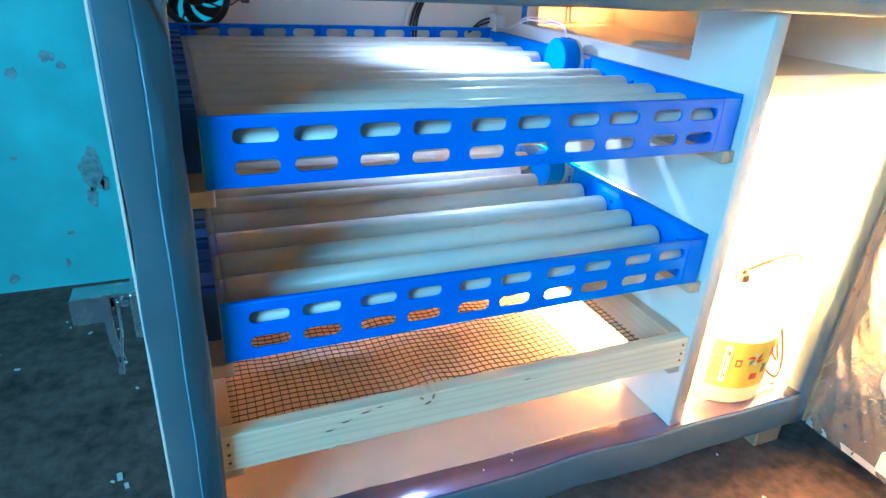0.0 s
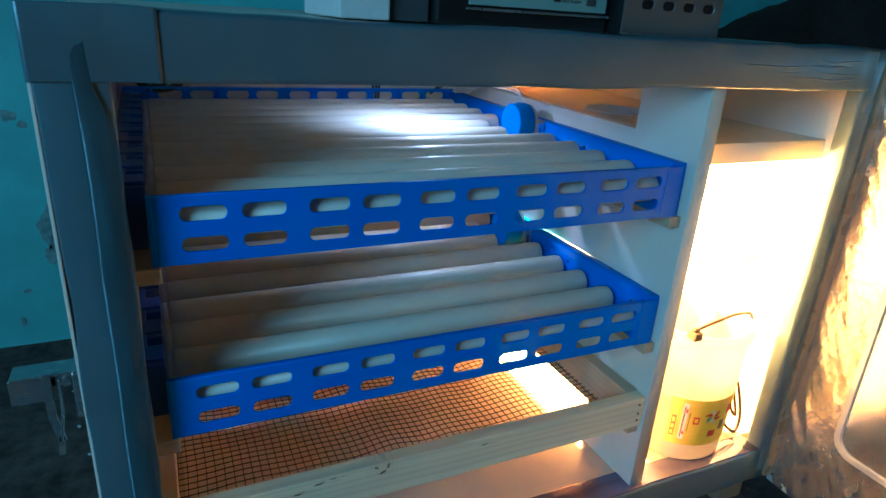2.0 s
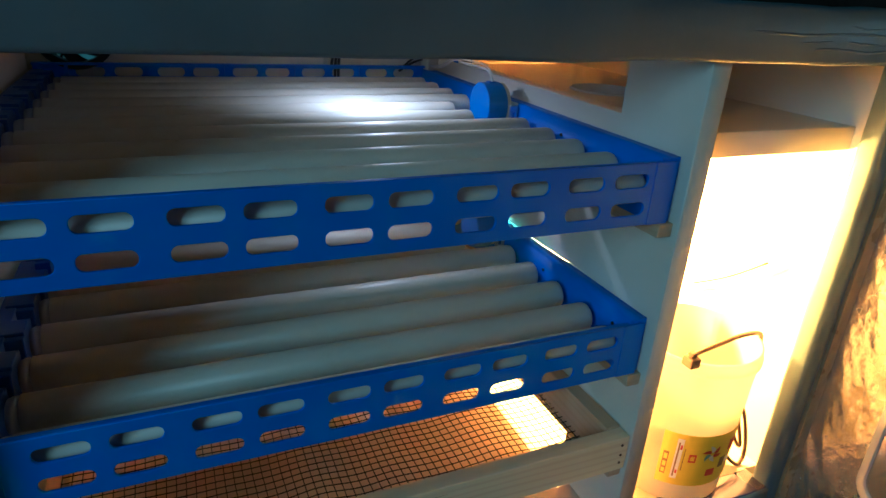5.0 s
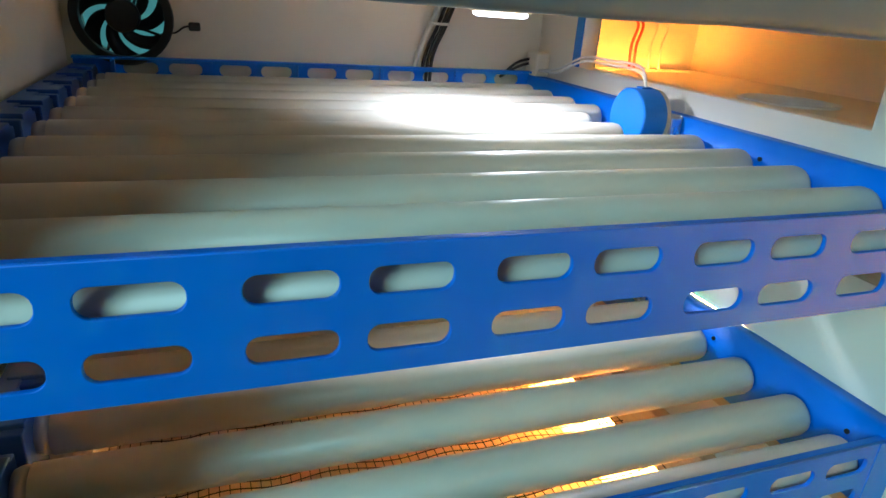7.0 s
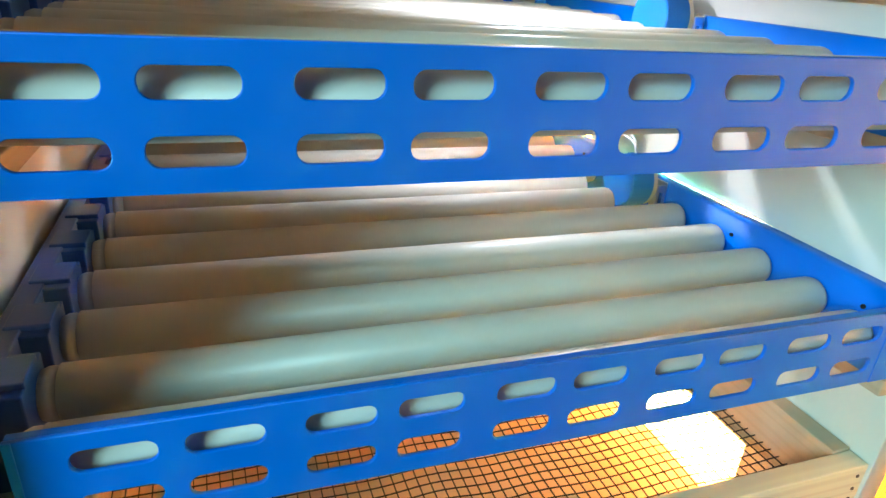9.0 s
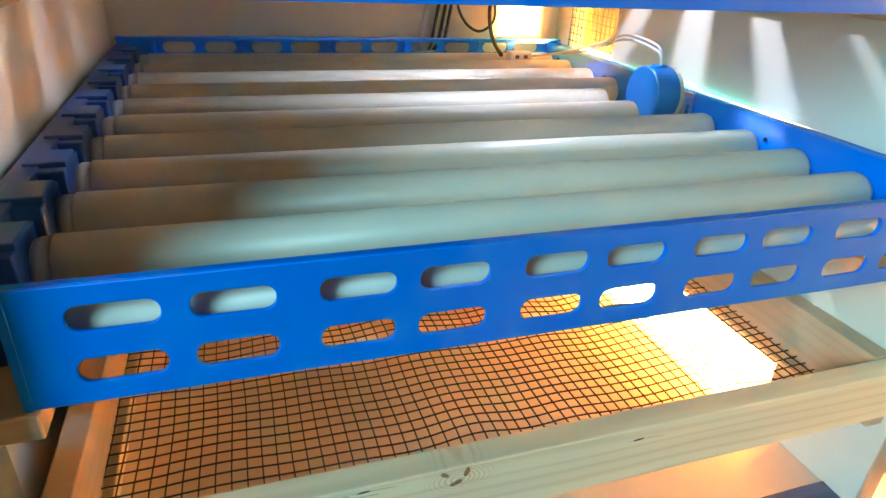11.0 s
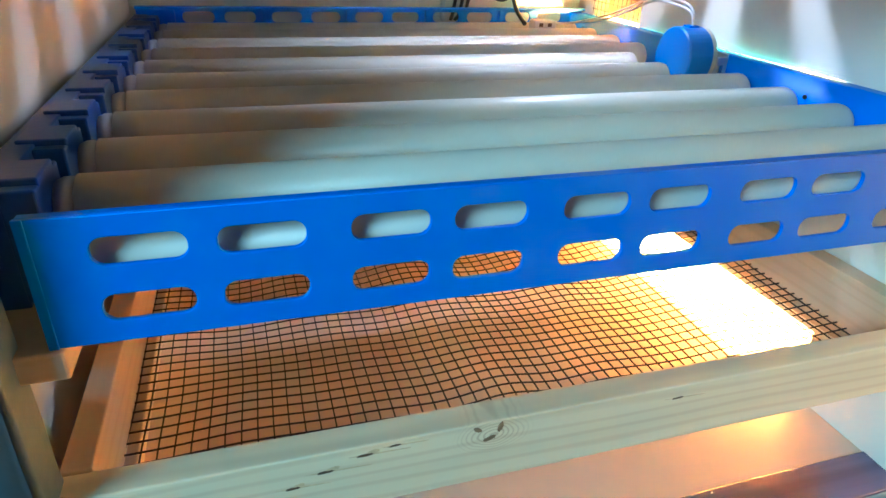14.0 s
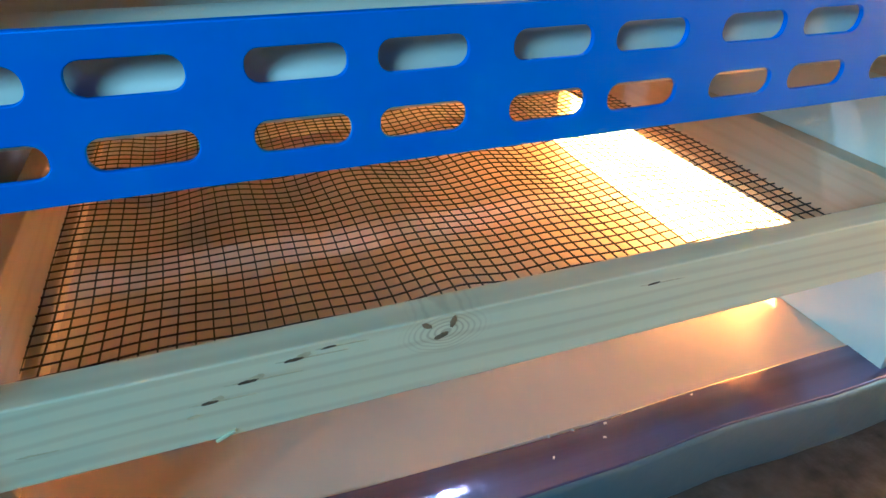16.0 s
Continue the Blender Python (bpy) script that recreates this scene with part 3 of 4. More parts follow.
def roller_tray(top):
    tray = thing("roller_tray", "blue plastic egg turning tray with white rollers", "tray", "roller trays", at=(0, 0, top))
    holes = [stadium(x, x + 0.042, z, 0.0145) for x in SLOT for z in (-0.0185, -0.0487)]
    bm = plate([rect(0.013, 0.6525, -0.068, 0.0), *holes], 0.0032, upright_y(0.6116), 0.0006)
    part("front_panel", bm, "blue", tray, "slotted blue front panel")
    part("panel_lip", box(0.013, 0.6525, 0.6134, 0.619, -0.0032, -0.0004, 0.0008), "blue", tray)
    part("panel_lip", box(0.013, 0.6525, 0.6134, 0.619, -0.068, -0.063, 0.0008), "blue", tray)
    for x in (0.0135, 0.6250):
        part("corner_post", box(x - 0.0005, x + 0.027 if x > 0.3 else x + 0.004, 0.6092, 0.6105, -0.0682, 0.0004, 0.0004), "blue", tray)
    holes = [stadium(x, x + 0.042, z, 0.0145) for x in SLOT for z in (-0.0040, -0.0400)]
    bm = plate([rect(-0.018, 0.655, -0.068, 0.0105), *holes], 0.0032, upright_y(1.2985), 0.0006)
    part("back_panel", bm, "blue", tray, "slotted blue back panel")
    part("back_lip", box(-0.018, 0.655, 1.287, 1.2965, 0.0070, 0.0105, 0.0008), "blue", tray)
    for k in range(5):
        x = 0.026 + 0.12 * k
        part("back_rib", box(x, x + 0.005, 1.288, 1.2968, -0.050, 0.0068, 0.0006), "blue", tray)
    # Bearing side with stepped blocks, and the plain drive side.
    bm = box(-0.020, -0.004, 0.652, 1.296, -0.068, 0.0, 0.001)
    part("bearing_rail", bm, "blue_dark_shade", tray, "dark blue bearing rail with notches, darkened further for shade")
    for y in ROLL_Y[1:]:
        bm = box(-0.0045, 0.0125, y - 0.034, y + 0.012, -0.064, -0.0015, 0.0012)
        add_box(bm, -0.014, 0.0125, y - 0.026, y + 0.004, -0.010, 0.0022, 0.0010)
        part("bearing_block", bm, "blue_dark_shade", tray)
    channel = [(0.6345, -0.068), (0.6375, -0.068), (0.6375, -0.0032), (0.6562, -0.0032), (0.6562, -0.068), (0.6592, -0.068), (0.6592, 0.0035), (0.6345, 0.0035)]
    bm = plate([channel], 0.6825, upright_y(0.9555), 0.0005)
    part("drive_rail", bm, "blue", tray, "plain blue drive rail")
    for y in (0.642, 0.80, 1.11, 1.25):
        part("rail_screw", lathe([(-0.0012, 0.0022), (0.0004, 0.0022)], 10, "X", (0.6342, y, -0.014)), "black", tray)
    tops = {}
    for k, y in enumerate(ROLL_Y):
        end = 0.572 if k in (5, 6) else 0.626
        if end not in tops:
            r = 0.0182
            bm = lathe([(0.0225, r * 0.90), (0.0232, r), (end - 0.006, r), (end - 0.0018, r * 0.94), (end, r * 0.80)], 36, "X")
            roller = part("roller", bm, "pvc", tray, smooth=True)
            tops[end] = roller.data
        else:
            roller = new("roller", tops[end])
            roller.parent = tray
        roller.location = (0, y, -0.0252 if k else -0.0325)
        if "cap" not in tops:
            bm = lathe([(0.0125, 0.0155), (0.0165, 0.0172), (0.0205, 0.0172), (0.0212, 0.0160), (0.0226, 0.0160)], 28, "X")
            cap = part("end_cap", bm, "cap", roller, smooth=True)
            tops["cap"] = cap.data
        else:
            cap = new("end_cap", tops["cap"])
            cap.parent = roller
    return tray


upper_tray = roller_tray(UPPER)
lower_tray = copy_thing(upper_tray, Matrix.Translation((0, 0, LOWER)))


def motor(top):
    ob = thing("turning_motor", "round blue turning motor on the tray rail", "motor", "turning motors", at=(0.026, 0.960, top))
    r = 0.033
    part("motor_cover", lathe([(0.567, r * 0.96), (0.5685, r), (0.597, r), (0.598, r * 0.985)], 40, "X", (0, 0, -0.004)), "motor_blue", ob, smooth=False)
    part("gearbox", lathe([(0.598, r * 0.97), (0.6035, r * 0.97), (0.6045, r * 0.9)], 40, "X", (0, 0, -0.004)), "beige", ob, "beige gearbox plate")
    bm = box(0.6046, 0.6075, -0.046, -0.020, -0.032, 0.006, 0.001)
    add_box(bm, 0.5935, 0.6052, -0.0462, -0.0440, -0.030, 0.003, 0.0006)
    part("mounting_bracket", bm, "steel", ob, "galvanised bracket")
    part("bracket_slot", box(0.5965, 0.6015, -0.0468, -0.0458, -0.020, -0.006, 0.0004), "zinc", ob)
    part("bracket_screw", lathe([(-0.0495, 0.003), (-0.0485, 0.0042), (-0.0463, 0.0042)], 12, "Y", (0.599, 0, -0.0245)), "steel", ob)
    part("shaft", lathe([(0.604, 0.0035), (0.6082, 0.0035)], 12, "X", (0, 0, -0.012)), "steel", ob)
    part("cable_grip", box(0.578, 0.592, -0.006, 0.006, 0.0265, 0.0305, 0.001), "motor_blue", ob)
    return ob


upper_motor = motor(UPPER)
lower_motor = copy_thing(upper_motor, Matrix.Translation((0.026, 0.960, LOWER)))

# ---- brooder tray at the bottom ----
brooder = thing("hatching_tray", "pine hatching tray with a dark wire mesh bottom", "tray")
BX0, BX1, BY0, BY1, BZ0, BZ1 = -0.005, 0.658, 0.600, 1.300, 0.242, 0.292
front = part("front_board", box(BX0, BX1, BY0, BY0 + 0.020, BZ0, BZ1, 0.0012), "pine_knot", brooder, "pale pine board with a knot")
part("back_board", box(BX0, BX1, BY1 - 0.02, BY1, BZ0, BZ1, 0.0012), "pine", brooder)
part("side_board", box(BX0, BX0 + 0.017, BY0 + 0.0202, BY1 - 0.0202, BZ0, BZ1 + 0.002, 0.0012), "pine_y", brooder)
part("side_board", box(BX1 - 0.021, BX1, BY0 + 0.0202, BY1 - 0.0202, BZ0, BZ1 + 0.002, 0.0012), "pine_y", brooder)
for x in (BX0 + 0.010, BX1 - 0.010):
    for z in (0.254, 0.266, 0.281):
        part("nail", lathe([(BY0 - 0.0006, 0.0019), (BY0 + 0.002, 0.0019)], 10, "Y", (x, 0, z)), "pitch", brooder, "dark nail head")


def blot(name, x, z, w, h, material, seed, tilt=0.0, depth=0.0004):
    """A flat inlay with an uneven rim in the front board's face."""
    rng = random.Random(seed)
    rim = []
    for k in range(22):
        a = 2 * math.pi * k / 22
        q = 1 + rng.uniform(-0.14, 0.14)
        u, v = w * q * math.cos(a), h * q * math.sin(a)
        rim.append((x + u * math.cos(tilt) - v * math.sin(tilt), z + u * math.sin(tilt) + v * math.cos(tilt)))
    return part(name, plate([rim], 0.0006, upright_y(BY0 - depth)), material, front)


blot("knot_core", 0.234, 0.2875, 0.0034, 0.0014, "knot", 4, -0.5)
blot("knot_core", 0.2425, 0.2785, 0.0042, 0.0015, "knot", 5, 0.35)
blot("knot_core", 0.2495, 0.2868, 0.0016, 0.0040, "knot", 6, -0.3)
for x, z, w, s in ((0.163, 0.2848, 0.0062, 7), (0.139, 0.2772, 0.0060, 8), (0.119, 0.2690, 0.0050, 9), (0.181, 0.2880, 0.0045, 10), (0.385, 0.2815, 0.0055, 11), (0.036, 0.262, 0.003, 12)):
    if s < 10:
        blot("resin_smudge", x + w * 0.55, z + 0.0011, w * 0.75, 0.0017, "smudge", s + 40, 0.25, 0.00006)
    blot("resin_tail", x + w * 1.2, z - 0.0004, w * 3.1, 0.00035, "smudge", s + 60, -0.03, 0.00012)
    blot("resin_streak", x - w * 0.2, z, w * 0.85, 0.0009 if s < 10 else 0.0005, "pitch" if s != 12 else "smudge", s, 0.06)
blot("resin_smudge", 0.109, 0.2620, 0.0035, 0.0009, "smudge", 70, 0.05)
chip = bmesh.new()
add_box(chip, -0.006, 0.006, -0.0012, 0.0004, -0.0009, 0.0009, 0.0004, Matrix.Translation((0.122, BY0 - 0.0004, 0.2440)) @ Matrix.Rotation(radians(-24), 4, "Y"))
part("splinter", chip, "pine", front, "pale raised splinter")


def mesh_z(x, y):
    """The uneven lie of the wire mesh."""
    edge = min(x - BX0, BX1 - x, y - BY0 - 0.01, BY1 - y) / 0.07
    w = max(0.0, min(1.0, edge))
    ripple = 0.0050 * math.sin(x * 52 + 2.6 * noise.noise((x * 4, y * 3, 0.5))) * (0.5 + 0.9 * noise.noise((x * 5, y * 5, 3.1)))
    sag = 0.0052 * noise.noise((x * 6, y * 6, 7.7))
    return BZ0 + 0.003 + w * (ripple + sag)


net = bmesh.new()
CELL = 0.0107
nx, ny = int((0.648 - 0.002) / CELL), int((BY1 - BY0 - 0.026) / CELL)
for i in range(nx + 1):
    x = 0.002 + CELL * i
    line = []
    for j in range(ny * 2 + 1):
        y = BY0 + 0.014 + CELL * j / 2
        bend = 0.0016 * noise.noise((x * 9, y * 14, 1.0)) + 0.003 * noise.noise((x * 3, y * 4, 9.0))
        line.append(Vector((min(0.655, max(-0.008, x + bend)), y, mesh_z(x, y))))
    add_tube(net, line, 0.00070, 4)
for j in range(ny + 1):
    y = BY0 + 0.014 + CELL * j
    line = []
    for i in range(nx * 2 + 1):
        x = 0.002 + CELL * i / 2
        bend = 0.0012 * noise.noise((x * 14, y * 9, 4.0)) + 0.003 * noise.noise((x * 4, y * 3, 2.0))
        line.append(Vector((x, y + bend * min(1, (y - BY0) * 12), mesh_z(x, y) + 0.0008)))
    add_tube(net, line, 0.00070, 4)
part("wire_mesh", net, "wire", brooder, "dark square wire mesh, slightly buckled")

# ---- heat chamber ----
bucket = thing("water_bucket", "milky plastic water bucket with a yellow label", "bucket", at=(0.826, 0.684, FLOOR + 0.0012))
H, RB, RT = 0.240, 0.080, 0.090
rings = [(0.0, RB - 0.004), (0.004, RB), (H - 0.022, RT - 0.002), (H - 0.020, RT + 0.002), (H - 0.014, RT + 0.002), (H - 0.013, RT - 0.001),
         (H - 0.003, RT), (H, RT - 0.001), (H, RT - 0.004), (0.006, RB - 0.004)]
part("bucket_body", lathe(rings, 56), "bucket", bucket, smooth=True)


def on_bucket(u, v, out=0.0):
    """u: degrees round the wall, v: height."""
    r = RB + (RT - 0.002 - RB) * v / (H - 0.022) + 0.0006 + out
    a = radians(u)
    return Vector((r * math.cos(a), r * math.sin(a), v))


def wrapped(u0, u1, v0, v1, out, n=16):
    bm = bmesh.new()
    rows = [[bm.verts.new(on_bucket(u0 + (u1 - u0) * k / n, v, out)) for v in (v0, v1)] for k in range(n + 1)]
    rows2 = [[bm.verts.new(on_bucket(u0 + (u1 - u0) * k / n, v, out + 0.0004)) for v in (v0, v1)] for k in range(n + 1)]
    for k in range(n):
        bm.faces.new((rows2[k][0], rows2[k + 1][0], rows2[k + 1][1], rows2[k][1]))
        for e in (0, 1):
            bm.faces.new((rows[k][e], rows[k + 1][e], rows2[k + 1][e], rows2[k][e]))
    return bm


label = part("label", wrapped(215, 309, 0.034, 0.124, 0.0), "yellow", bucket, "yellow printed label")
for u0, u1, v0, v1, m in ((218, 223, 0.050, 0.090, "print_brown"), (219, 222, 0.053, 0.060, "yellow"), (219, 222, 0.064, 0.072, "yellow"), (219, 222, 0.077, 0.086, "yellow"),
                          (228, 234, 0.046, 0.116, "print_white"), (229.5, 231, 0.050, 0.110, "print_brown"), (231.5, 233.4, 0.056, 0.062, "print_red"), (231.5, 233.4, 0.098, 0.106, "print_red"),
                          (236, 236.8, 0.062, 0.100, "print_brown"), (241, 248, 0.078, 0.092, "print_red"), (242.5, 246.5, 0.081, 0.089, "yellow"),
                          (262, 272, 0.052, 0.064, "print_red"), (276, 284, 0.062, 0.080, "print_brown"), (284, 296, 0.090, 0.108, "print_red"), (286, 294, 0.066, 0.074, "print_white")):
    out = 0.0006 + 0.0003 * (m in ("yellow", "print_red")) + 0.0003 * (u0 == 229.5)
    part("print_bar", wrapped(u0, u1, v0, v1, out, 6), m, label)


def arc(u, v, r0, r1, a0, a1, out, n=10):
    """A piece of a ring printed on the wall round (u, v)."""
    bm = bmesh.new()
    rows = []
    for k in range(n + 1):
        a = radians(a0 + (a1 - a0) * k / n)
        taper = r0 + (r1 - r0) * (0.35 + 0.65 * k / n)
        rows.append([bm.verts.new(on_bucket(u + math.degrees(r * math.cos(a) / RB), v + r * math.sin(a), out)) for r in (r0, taper)])
    for p, q in zip(rows, rows[1:]):
        bm.faces.new((p[0], p[1], q[1], q[0]))
    bmesh.ops.solidify(bm, geom=bm.faces[:], thickness=0.0003)
    return bm


for k in range(6):
    part("print_swirl", arc(264, 0.092, 0.003, 0.0155, 60 * k, 60 * k + 52, 0.0010), ("print_red", "print_white", "print_red", "print_teal", "print_white", "print_red")[k], label)
part("water", lathe([(0.0065, 0.02), (0.0065, RB - 0.0045), (0.122, RT - 0.0085), (0.122, 0.02)], 48), "water", bucket, "clear water in the bucket", True)
bm = box(-0.074, -0.058, -0.069, -0.051, H - 0.006, H + 0.008, 0.002)
add_box(bm, -0.071, -0.061, -0.065, -0.055, H + 0.008, H + 0.015, 0.002)
part("float_cap", bm, "brown_cable", bucket, "brown plug clipped on the rim")

cable = tube([(0.762, 0.624, 0.377), (0.798, 0.620, 0.388), (0.845, 0.624, 0.391), (0.896, 0.636, 0.376), (0.921, 0.652, 0.33), (0.924, 0.658, 0.25),
              (0.930, 0.656, 0.180), (0.946, 0.652, 0.155), (0.942, 0.662, 0.195), (0.932, 0.668, 0.238), (0.940, 0.656, 0.215), (0.950, 0.646, 0.160),
              (0.944, 0.642, 0.130), (0.930, 0.646, 0.132), (0.918, 0.664, 0.150)], 0.0030)
tagged(part("heater_cable", cable, "brown_cable", smooth=True), "brown cable coiled down beside the bucket", "cable")
# A crease in the chamber wall; a thin black tube stands for its dark line.
tagged(part("wall_crease", tube([(0.957, 0.70, 0.45), (0.955, 0.76, 0.40), (0.958, 0.83, 0.355)], 0.0018), "cable", smooth=True), "dark line of a crease in the chamber wall, built as a thin tube", "cable")

bulb = thing("heat_lamp", "glowing heat lamp in a holder under the shelf", "lamp")
part("lamp_glass", lathe([(0.435, 0.006), (0.440, 0.020), (0.455, 0.029), (0.475, 0.030), (0.50, 0.022), (0.525, 0.014)], 24, "Z", (BULB_AT[0], BULB_AT[1], 0.040)), "glow", bulb, smooth=True)
part("lamp_holder", lathe([(0.564, 0.016), (0.605, 0.018), (0.633, 0.024)], 20, "Z", (BULB_AT[0], BULB_AT[1], 0.0)), "white", bulb)

# ---- upper right compartment and back wall ----
for k, (x, m) in enumerate(((0.828, "red_wire"), (0.838, "red_wire"), (0.868, "white_wire"), (0.890, "white_wire"))):
    w = tube([(x, 1.300, 0.664), (x - 0.004, 1.298, 0.70), (x + 0.006, 1.302, 0.735), (x - 0.006, 1.316, 0.752)], 0.0024)
    tagged(part("supply_wire", w, m, smooth=True), ("red" if k < 2 else "white") + " supply wire rising from the shelf", "wire", "supply wires")

fan = thing("round_fan", "black round ventilation fan on the back wall", "fan", at=(0.045, IN_B, 0.703))
ring = plate([circle(0, 0, 0.061), circle(0, 0, 0.050)], 0.022, upright_y(-0.0112), 0.001)
part("fan_ring", ring, "black", fan)
part("hub", lathe([(-0.020, 0.019), (-0.016, 0.021), (0.0, 0.021)], 28, "Y"), "black", fan)
for k in range(7):
    bm = bmesh.new()
    rows = []
    for j in range(8):
        t = j / 7
        r = 0.019 + 0.033 * t
        a0 = 2 * math.pi * k / 7 + 0.9 * t
        w = 0.66 - 0.10 * t
        rows.append([bm.verts.new((r * math.cos(a0 + s * w), -0.014 + 0.010 * s, r * math.sin(a0 + s * w))) for s in (0, 0.5, 1)])
    for a, b in zip(rows, rows[1:]):
        for p, q, r, s in zip(a, a[1:], b[1:], b):
            bm.faces.new((p, q, r, s))
    bmesh.ops.solidify(bm, geom=bm.faces[:], thickness=0.0012)
    part("blade", bm, "black", fan, smooth=True)
for k in range(4):
    a = math.pi / 4 + math.pi / 2 * k
    part("strut", tube([(0.018 * math.cos(a), -0.003, 0.018 * math.sin(a)), (0.05 * math.cos(a + 0.3), -0.003, 0.05 * math.sin(a + 0.3))], 0.002, 6), "black", fan)
lead = thing("fan_lead", "short black lead with a plug on the back wall", "cable")
part("lead_wire", tube([(0.098, 1.305, 0.684), (0.108, 1.303, 0.686), (0.118, 1.303, 0.693), (0.128, 1.305, 0.695)], 0.0012), "cable", lead, smooth=True)
part("plug", box(0.124, 0.139, 1.298, 1.308, 0.689, 0.700, 0.002), "black", lead)

loom = thing("cable_bundle", "bundle of black and white cables on the back wall", "cable")
for dx, m in ((0.0, "white_wire"), (0.012, "cable"), (0.019, "cable"), (0.025, "cable")):
    part("cable_run", tube([(0.486 + dx, 1.309, 0.765), (0.466 + dx, 1.306, 0.715), (0.446 + dx, 1.307, 0.66), (0.436 + dx * 1.4, 1.309, 0.56), (0.418 + dx * 1.6, 1.309, 0.46), (0.42 + dx, 1.309, 0.44)],
                           0.0038 if m == "white_wire" else 0.0028), m, loom, smooth=True)
part("cable_tie", lathe([(0.715, 0.016), (0.719, 0.016)], 16, "Z", (0.480, 1.306, 0), False), "white_wire", loom)
part("cable_run", tube([(0.46, 1.309, 0.60), (0.475, 1.30, 0.505), (0.505, 1.292, 0.472), (0.535, 1.295, 0.49), (0.53, 1.30, 0.54)], 0.0022), "cable", loom, smooth=True)
part("cable_run", tube([(0.530, 1.30, 0.56), (0.524, 1.290, 0.50), (0.522, 1.265, 0.465), (0.522, 1.225, 0.446)], 0.0032), "cable", loom, smooth=True)

links = thing("terminal_block", "white terminal block lying on the rollers", "connector", at=(0.0, 0.0, 0.0))
part("block", box(0.530, 0.566, 1.208, 1.228, LOWER - 0.011, LOWER + 0.003, 0.002), "white_wire", links)
for x in (0.538, 0.552):
    part("screw", box(x, x + 0.006, 1.2070, 1.2082, LOWER - 0.006, LOWER - 0.001), "brown_cable", links)
for dz in (0.0, 0.005):
    w = tube([(0.611, 0.956, LOWER + 0.028), (0.606, 0.964, LOWER + 0.046 + dz), (0.600, 1.02, LOWER + 0.050 + dz), (0.618, 1.10, LOWER + 0.030 + dz), (0.622, 1.16, LOWER + 0.012 + dz), (0.598, 1.205, LOWER + 0.001), (0.564, 1.218, LOWER - 0.004)], 0.0016)
    tagged(part("motor_wire", w, "white_wire", smooth=True), "white wire from the turning motor", "wire", "motor wires")
    w = tube([(0.611, 0.956, UPPER + 0.028), (0.604, 0.964, UPPER + 0.046 + dz), (0.597, 1.02, UPPER + 0.048 + dz), (0.612, 1.10, UPPER + 0.044 + dz), (0.628, 1.19, UPPER + 0.020 + dz), (0.640, 1.27, UPPER + 0.014)], 0.0016)
    tagged(part("motor_wire", w, "white_wire", smooth=True), "white wire from the turning motor", "wire", "motor wires")
for dz in (0.0, 0.007):
    w = tube([(0.656, 1.300, UPPER + 0.018 + dz), (0.640, 1.302, UPPER + 0.022 + dz), (0.615, 1.305, UPPER + 0.014 + dz), (0.590, 1.309, UPPER - 0.002)], 0.0022)
    tagged(part("short_cable", w, "cable", smooth=True), "short black cable in the back corner", "cable")
tagged(part("junction_box", box(0.636, 0.660, 1.275, 1.312, UPPER + 0.004, UPPER + 0.040, 0.003), "white"), "small white junction box in the corner", "junction box")

spot = thing("ceiling_led", "small round white led lamp under the cabinet top", "lamp", at=(LED_AT[0], LED_AT[1], TOP))
part("lamp_body", lathe([(-0.024, 0.031), (-0.021, 0.034), (0.0, 0.034)], 28), "white", spot)
part("lens", lathe([(-0.0285, 0.024), (-0.0268, 0.028), (-0.0243, 0.028)], 28), "led", spot, "glowing white lens", True)

# ---- on top of the cabinet ----
tagged(part("foam_block", box(0.214, 0.272, 0.70, 0.86, Z1, Z1 + 0.12, 0.003), "foam"), "white foam block on the cabinet top", "block")
tagged(part("grey_carton", box(0.276, 0.322, 0.71, 0.86, Z1, Z1 + 0.13, 0.003), "grey_case"), "dark grey carton on the cabinet top", "carton")
unit = thing("control_unit", "black control unit with a pale display", "device")
part("case", box(0.325, 0.564, 0.70, 0.90, Z1, Z1 + 0.15, 0.004), "black", unit)
part("display", box(0.365, 0.556, 0.696, 0.7005, Z1 + 0.022, Z1 + 0.13, 0.001), "screen", unit, "pale green display")
part("display_rim", box(0.360, 0.561, 0.694, 0.6965, Z1 + 0.0165, Z1 + 0.0195, 0.0006), "zinc", unit)
for x0, x1, z0 in ((0.384, 0.434, 0.0405), (0.443, 0.474, 0.0375)):
    part("readout", box(x0, x1, 0.6945, 0.6962, Z1 + z0, Z1 + 0.066, 0.0006), "black", unit, "dark readout window")
for x in (0.4475, 0.4600):
    for dx, dz, w, h in ((0.001, 0.0, 0.0070, 0.0014), (0.001, 0.0095, 0.0070, 0.0014), (0.0, 0.0012, 0.0014, 0.0085), (0.0078, 0.0012, 0.0014, 0.0085)):
        part("digit_bar", box(x + dx, x + dx + w, 0.6938, 0.6946, Z1 + 0.0405 + dz, Z1 + 0.0405 + dz + h), "red_led", unit)
part("status_light", lathe([(0.6938, 0.0016), (0.6962, 0.0020)], 12, "Y", (0.4955, 0, Z1 + 0.0415)), "green_led", unit, "small green status light")
part("display_button", box(0.524, 0.537, 0.6935, 0.6962, Z1 + 0.030, Z1 + 0.050, 0.001), "grey_case", unit)
part("print_bar", box(0.4770, 0.4868, 0.6955, 0.6961, Z1 + 0.0318, Z1 + 0.0352), "black", unit)
words = bpy.data.curves.new("panel_lettering", "FONT")
words.body, words.size, words.extrude = "WET ALARM", 0.0050, 0.0002
words_ob = new("panel_lettering", words)
letters = bmesh.new()
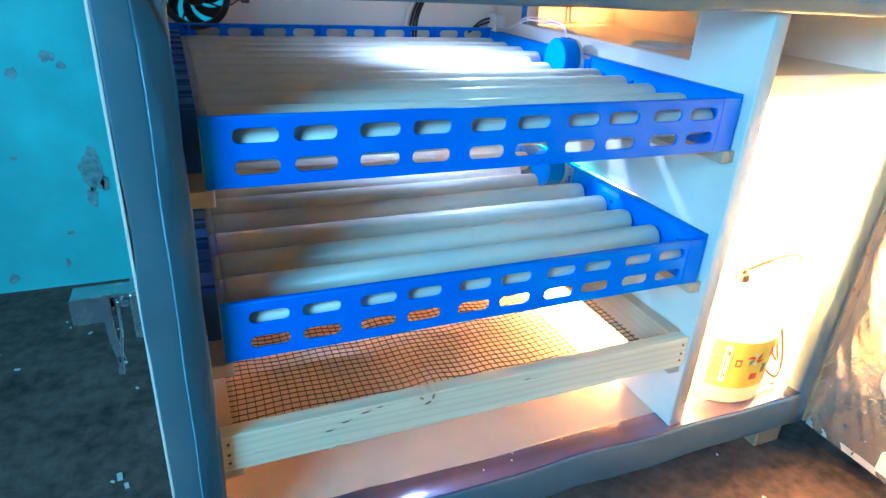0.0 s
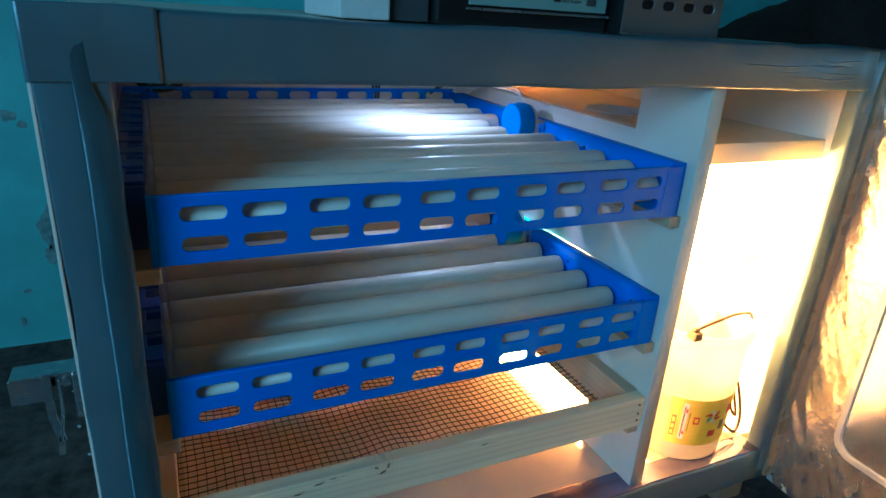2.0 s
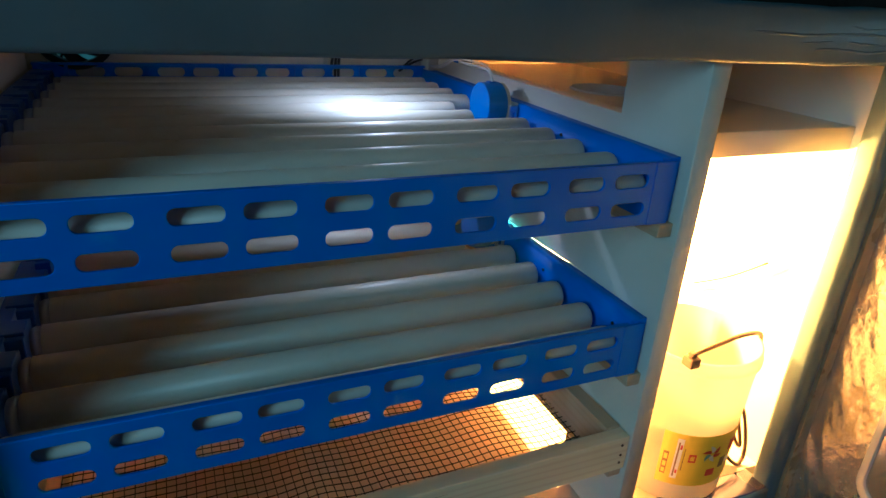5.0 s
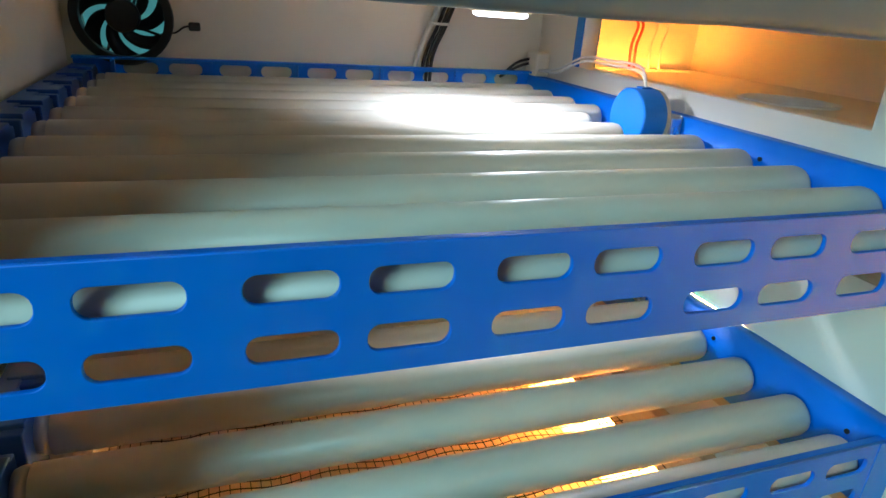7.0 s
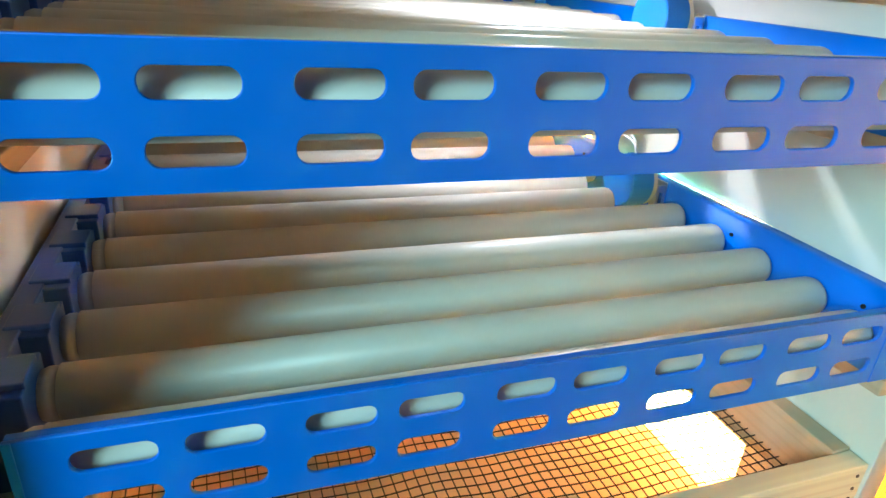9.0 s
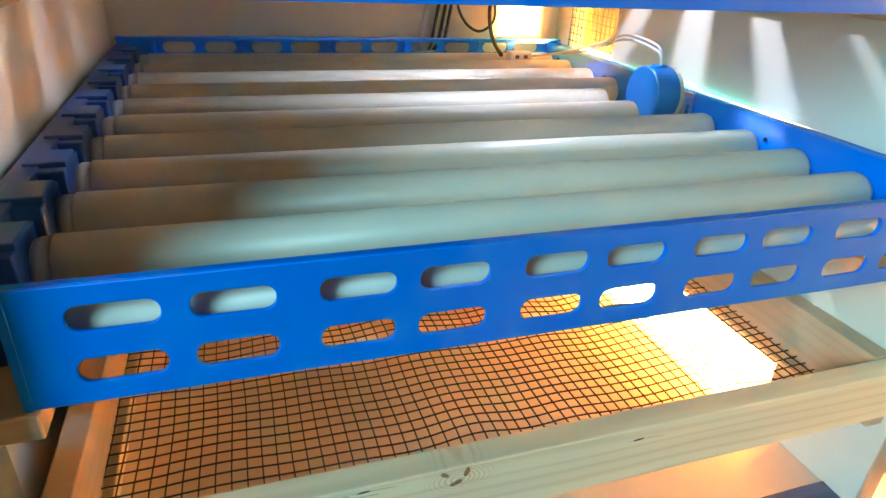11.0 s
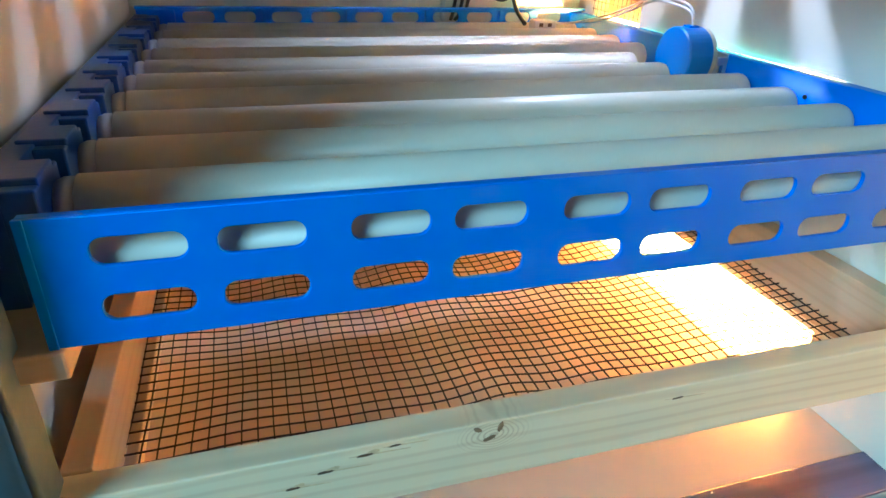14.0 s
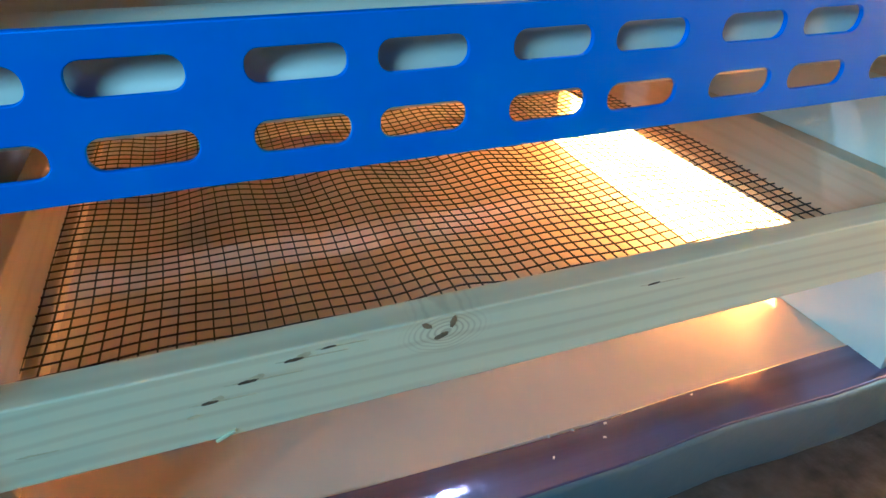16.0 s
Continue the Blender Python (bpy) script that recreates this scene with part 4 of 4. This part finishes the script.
letters.from_mesh(words_ob.evaluated_get(bpy.context.evaluated_depsgraph_get()).to_mesh())
bpy.data.objects.remove(words_ob)
bmesh.ops.transform(letters, matrix=Matrix.Translation((0.4885, 0.6957, Z1 + 0.0318)) @ Matrix.Rotation(radians(90), 4, "X"), verts=letters.verts)
part("panel_lettering", letters, "black", unit, "small dark lettering under the status light")
rack = thing("metal_bracket_plate", "brushed metal plate with dark slots", "plate")
holes = [stadium(0.590 + 0.034 * k, 0.610 + 0.034 * k, Z1 + 0.036, 0.011) for k in range(4)]
part("plate", plate([rect(0.564, 0.726, Z1, Z1 + 0.13), *holes], 0.003, upright_y(0.672)), "plate", rack)
part("backing", box(0.566, 0.724, 0.6745, 0.80, Z1, Z1 + 0.13), "black", rack)
part("plate_foot", box(0.566, 0.724, 0.660, 0.6704, Z1, Z1 + 0.002), "plate", rack)


def dark_mound():
    """A tall mound with folds, added to fill the dark background at the right."""
    bm, n = bmesh.new(), 44
    grid = []
    for i in range(n + 1):
        row = []
        for j in range(n // 2 + 1):
            u, v = i / n, j / (n // 2)
            dome = (math.sin(math.pi * u) * math.sin(math.pi * v)) ** 0.22
            fold = 1 + 0.10 * noise.noise((u * 7, v * 4, 1.2)) + 0.04 * noise.noise((u * 19, v * 9, 4.0))
            row.append(bm.verts.new((1.08 + 1.6 * u, 0.98 + 0.60 * v, 0.001 + 0.92 * dome * fold)))
        grid.append(row)
    for a, b in zip(grid, grid[1:]):
        for p, q, r, t in zip(a, a[1:], b[1:], b):
            bm.faces.new((p, q, r, t))
    bm.faces.new([r[0] for r in grid] + grid[-1][1:-1] + [r[-1] for r in reversed(grid)] + list(reversed(grid[0][1:-1])))
    return bm


tagged(part("dark_mound", dark_mound(), "mound_brown", smooth=True), "added dark brown mound filling the dark background beside the cabinet", "cloth")

# ---- on the room's wall and floor ----
rng = random.Random(5)


def peeled(x, z, w, h, seed):
    """A ragged bare patch in the limewash."""
    rim = []
    for j in range(64):
        a = 2 * math.pi * j / 64
        q = 1 + 0.38 * noise.noise((1.6 * math.cos(a), 1.6 * math.sin(a), seed)) + 0.22 * noise.noise((5 * math.cos(a), 5 * math.sin(a), seed + 9)) + 0.10 * noise.noise((14 * math.cos(a), 14 * math.sin(a), seed))
        rim.append((x + w * q * math.cos(a), z + h * q * math.sin(a)))
    part("peeled_patch", plate([rim], 0.0015, upright_y(WALL_Y - 0.0008)), "bare", wall)


for k, (x, z, w, h) in enumerate(((-0.209, 0.292, 0.026, 0.046), (-0.220, 0.226, 0.012, 0.022), (-0.188, 0.258, 0.010, 0.016), (-0.256, 0.549, 0.014, 0.012), (-0.325, 0.514, 0.011, 0.013), (-0.418, 0.036, 0.010, 0.014),
                                   (-0.232, 0.530, 0.010, 0.007), (-0.30, 0.062, 0.006, 0.010), (-0.36, 0.33, 0.007, 0.005), (-0.43, 0.42, 0.006, 0.008), (-0.28, 0.14, 0.008, 0.005))):
    peeled(x, z, w, h, 3.1 * k)
crumbs = bmesh.new()
for k in range(60):
    x, y, s = rng.uniform(-0.9, 1.2), rng.uniform(-0.2, 1.5), rng.uniform(0.0012, 0.004)
    add_box(crumbs, -s, s, -s * 0.6, s * 0.6, 0, s * 0.5, turn=Matrix.Translation((x, y, 0.0002)) @ Matrix.Rotation(rng.uniform(0, 3), 4, "Z"))
for x, y, s in ((-0.160, 0.902, 0.008), (-0.149, 0.879, 0.006), (-0.241, 1.372, 0.005), (-0.361, 1.27, 0.005)):
    add_box(crumbs, -s, s, -s * 0.5, s * 0.5, 0, s * 0.3, turn=Matrix.Translation((x, y, 0.0002)) @ Matrix.Rotation(x * 9, 4, "Z"))
for x, y in ((0.479, 0.6285), (0.344, 0.629), (0.365, 0.6285), (0.393, 0.626), (0.385, 0.614), (0.338, 0.610), (0.534, 0.596)):
    add_box(crumbs, -0.0012, 0.0012, -0.0007, 0.0007, 0, 0.0008, turn=Matrix.Translation((x, y, FLOOR + 0.0012)) @ Matrix.Rotation(x * 40, 4, "Z"))
tagged(part("crumbs", crumbs, "chip"), "pale crumbs strewn over the earth floor", "debris", kind="stuff")
for x in (0.0, 0.93):
    for y in (0.64, 1.28):
        tagged(part("support_block", box(x - 0.03, x + 0.03, y - 0.03, y + 0.03, 0.0, Z0, 0.003), "kraft"), "wooden block under the cabinet", "block", "support blocks")
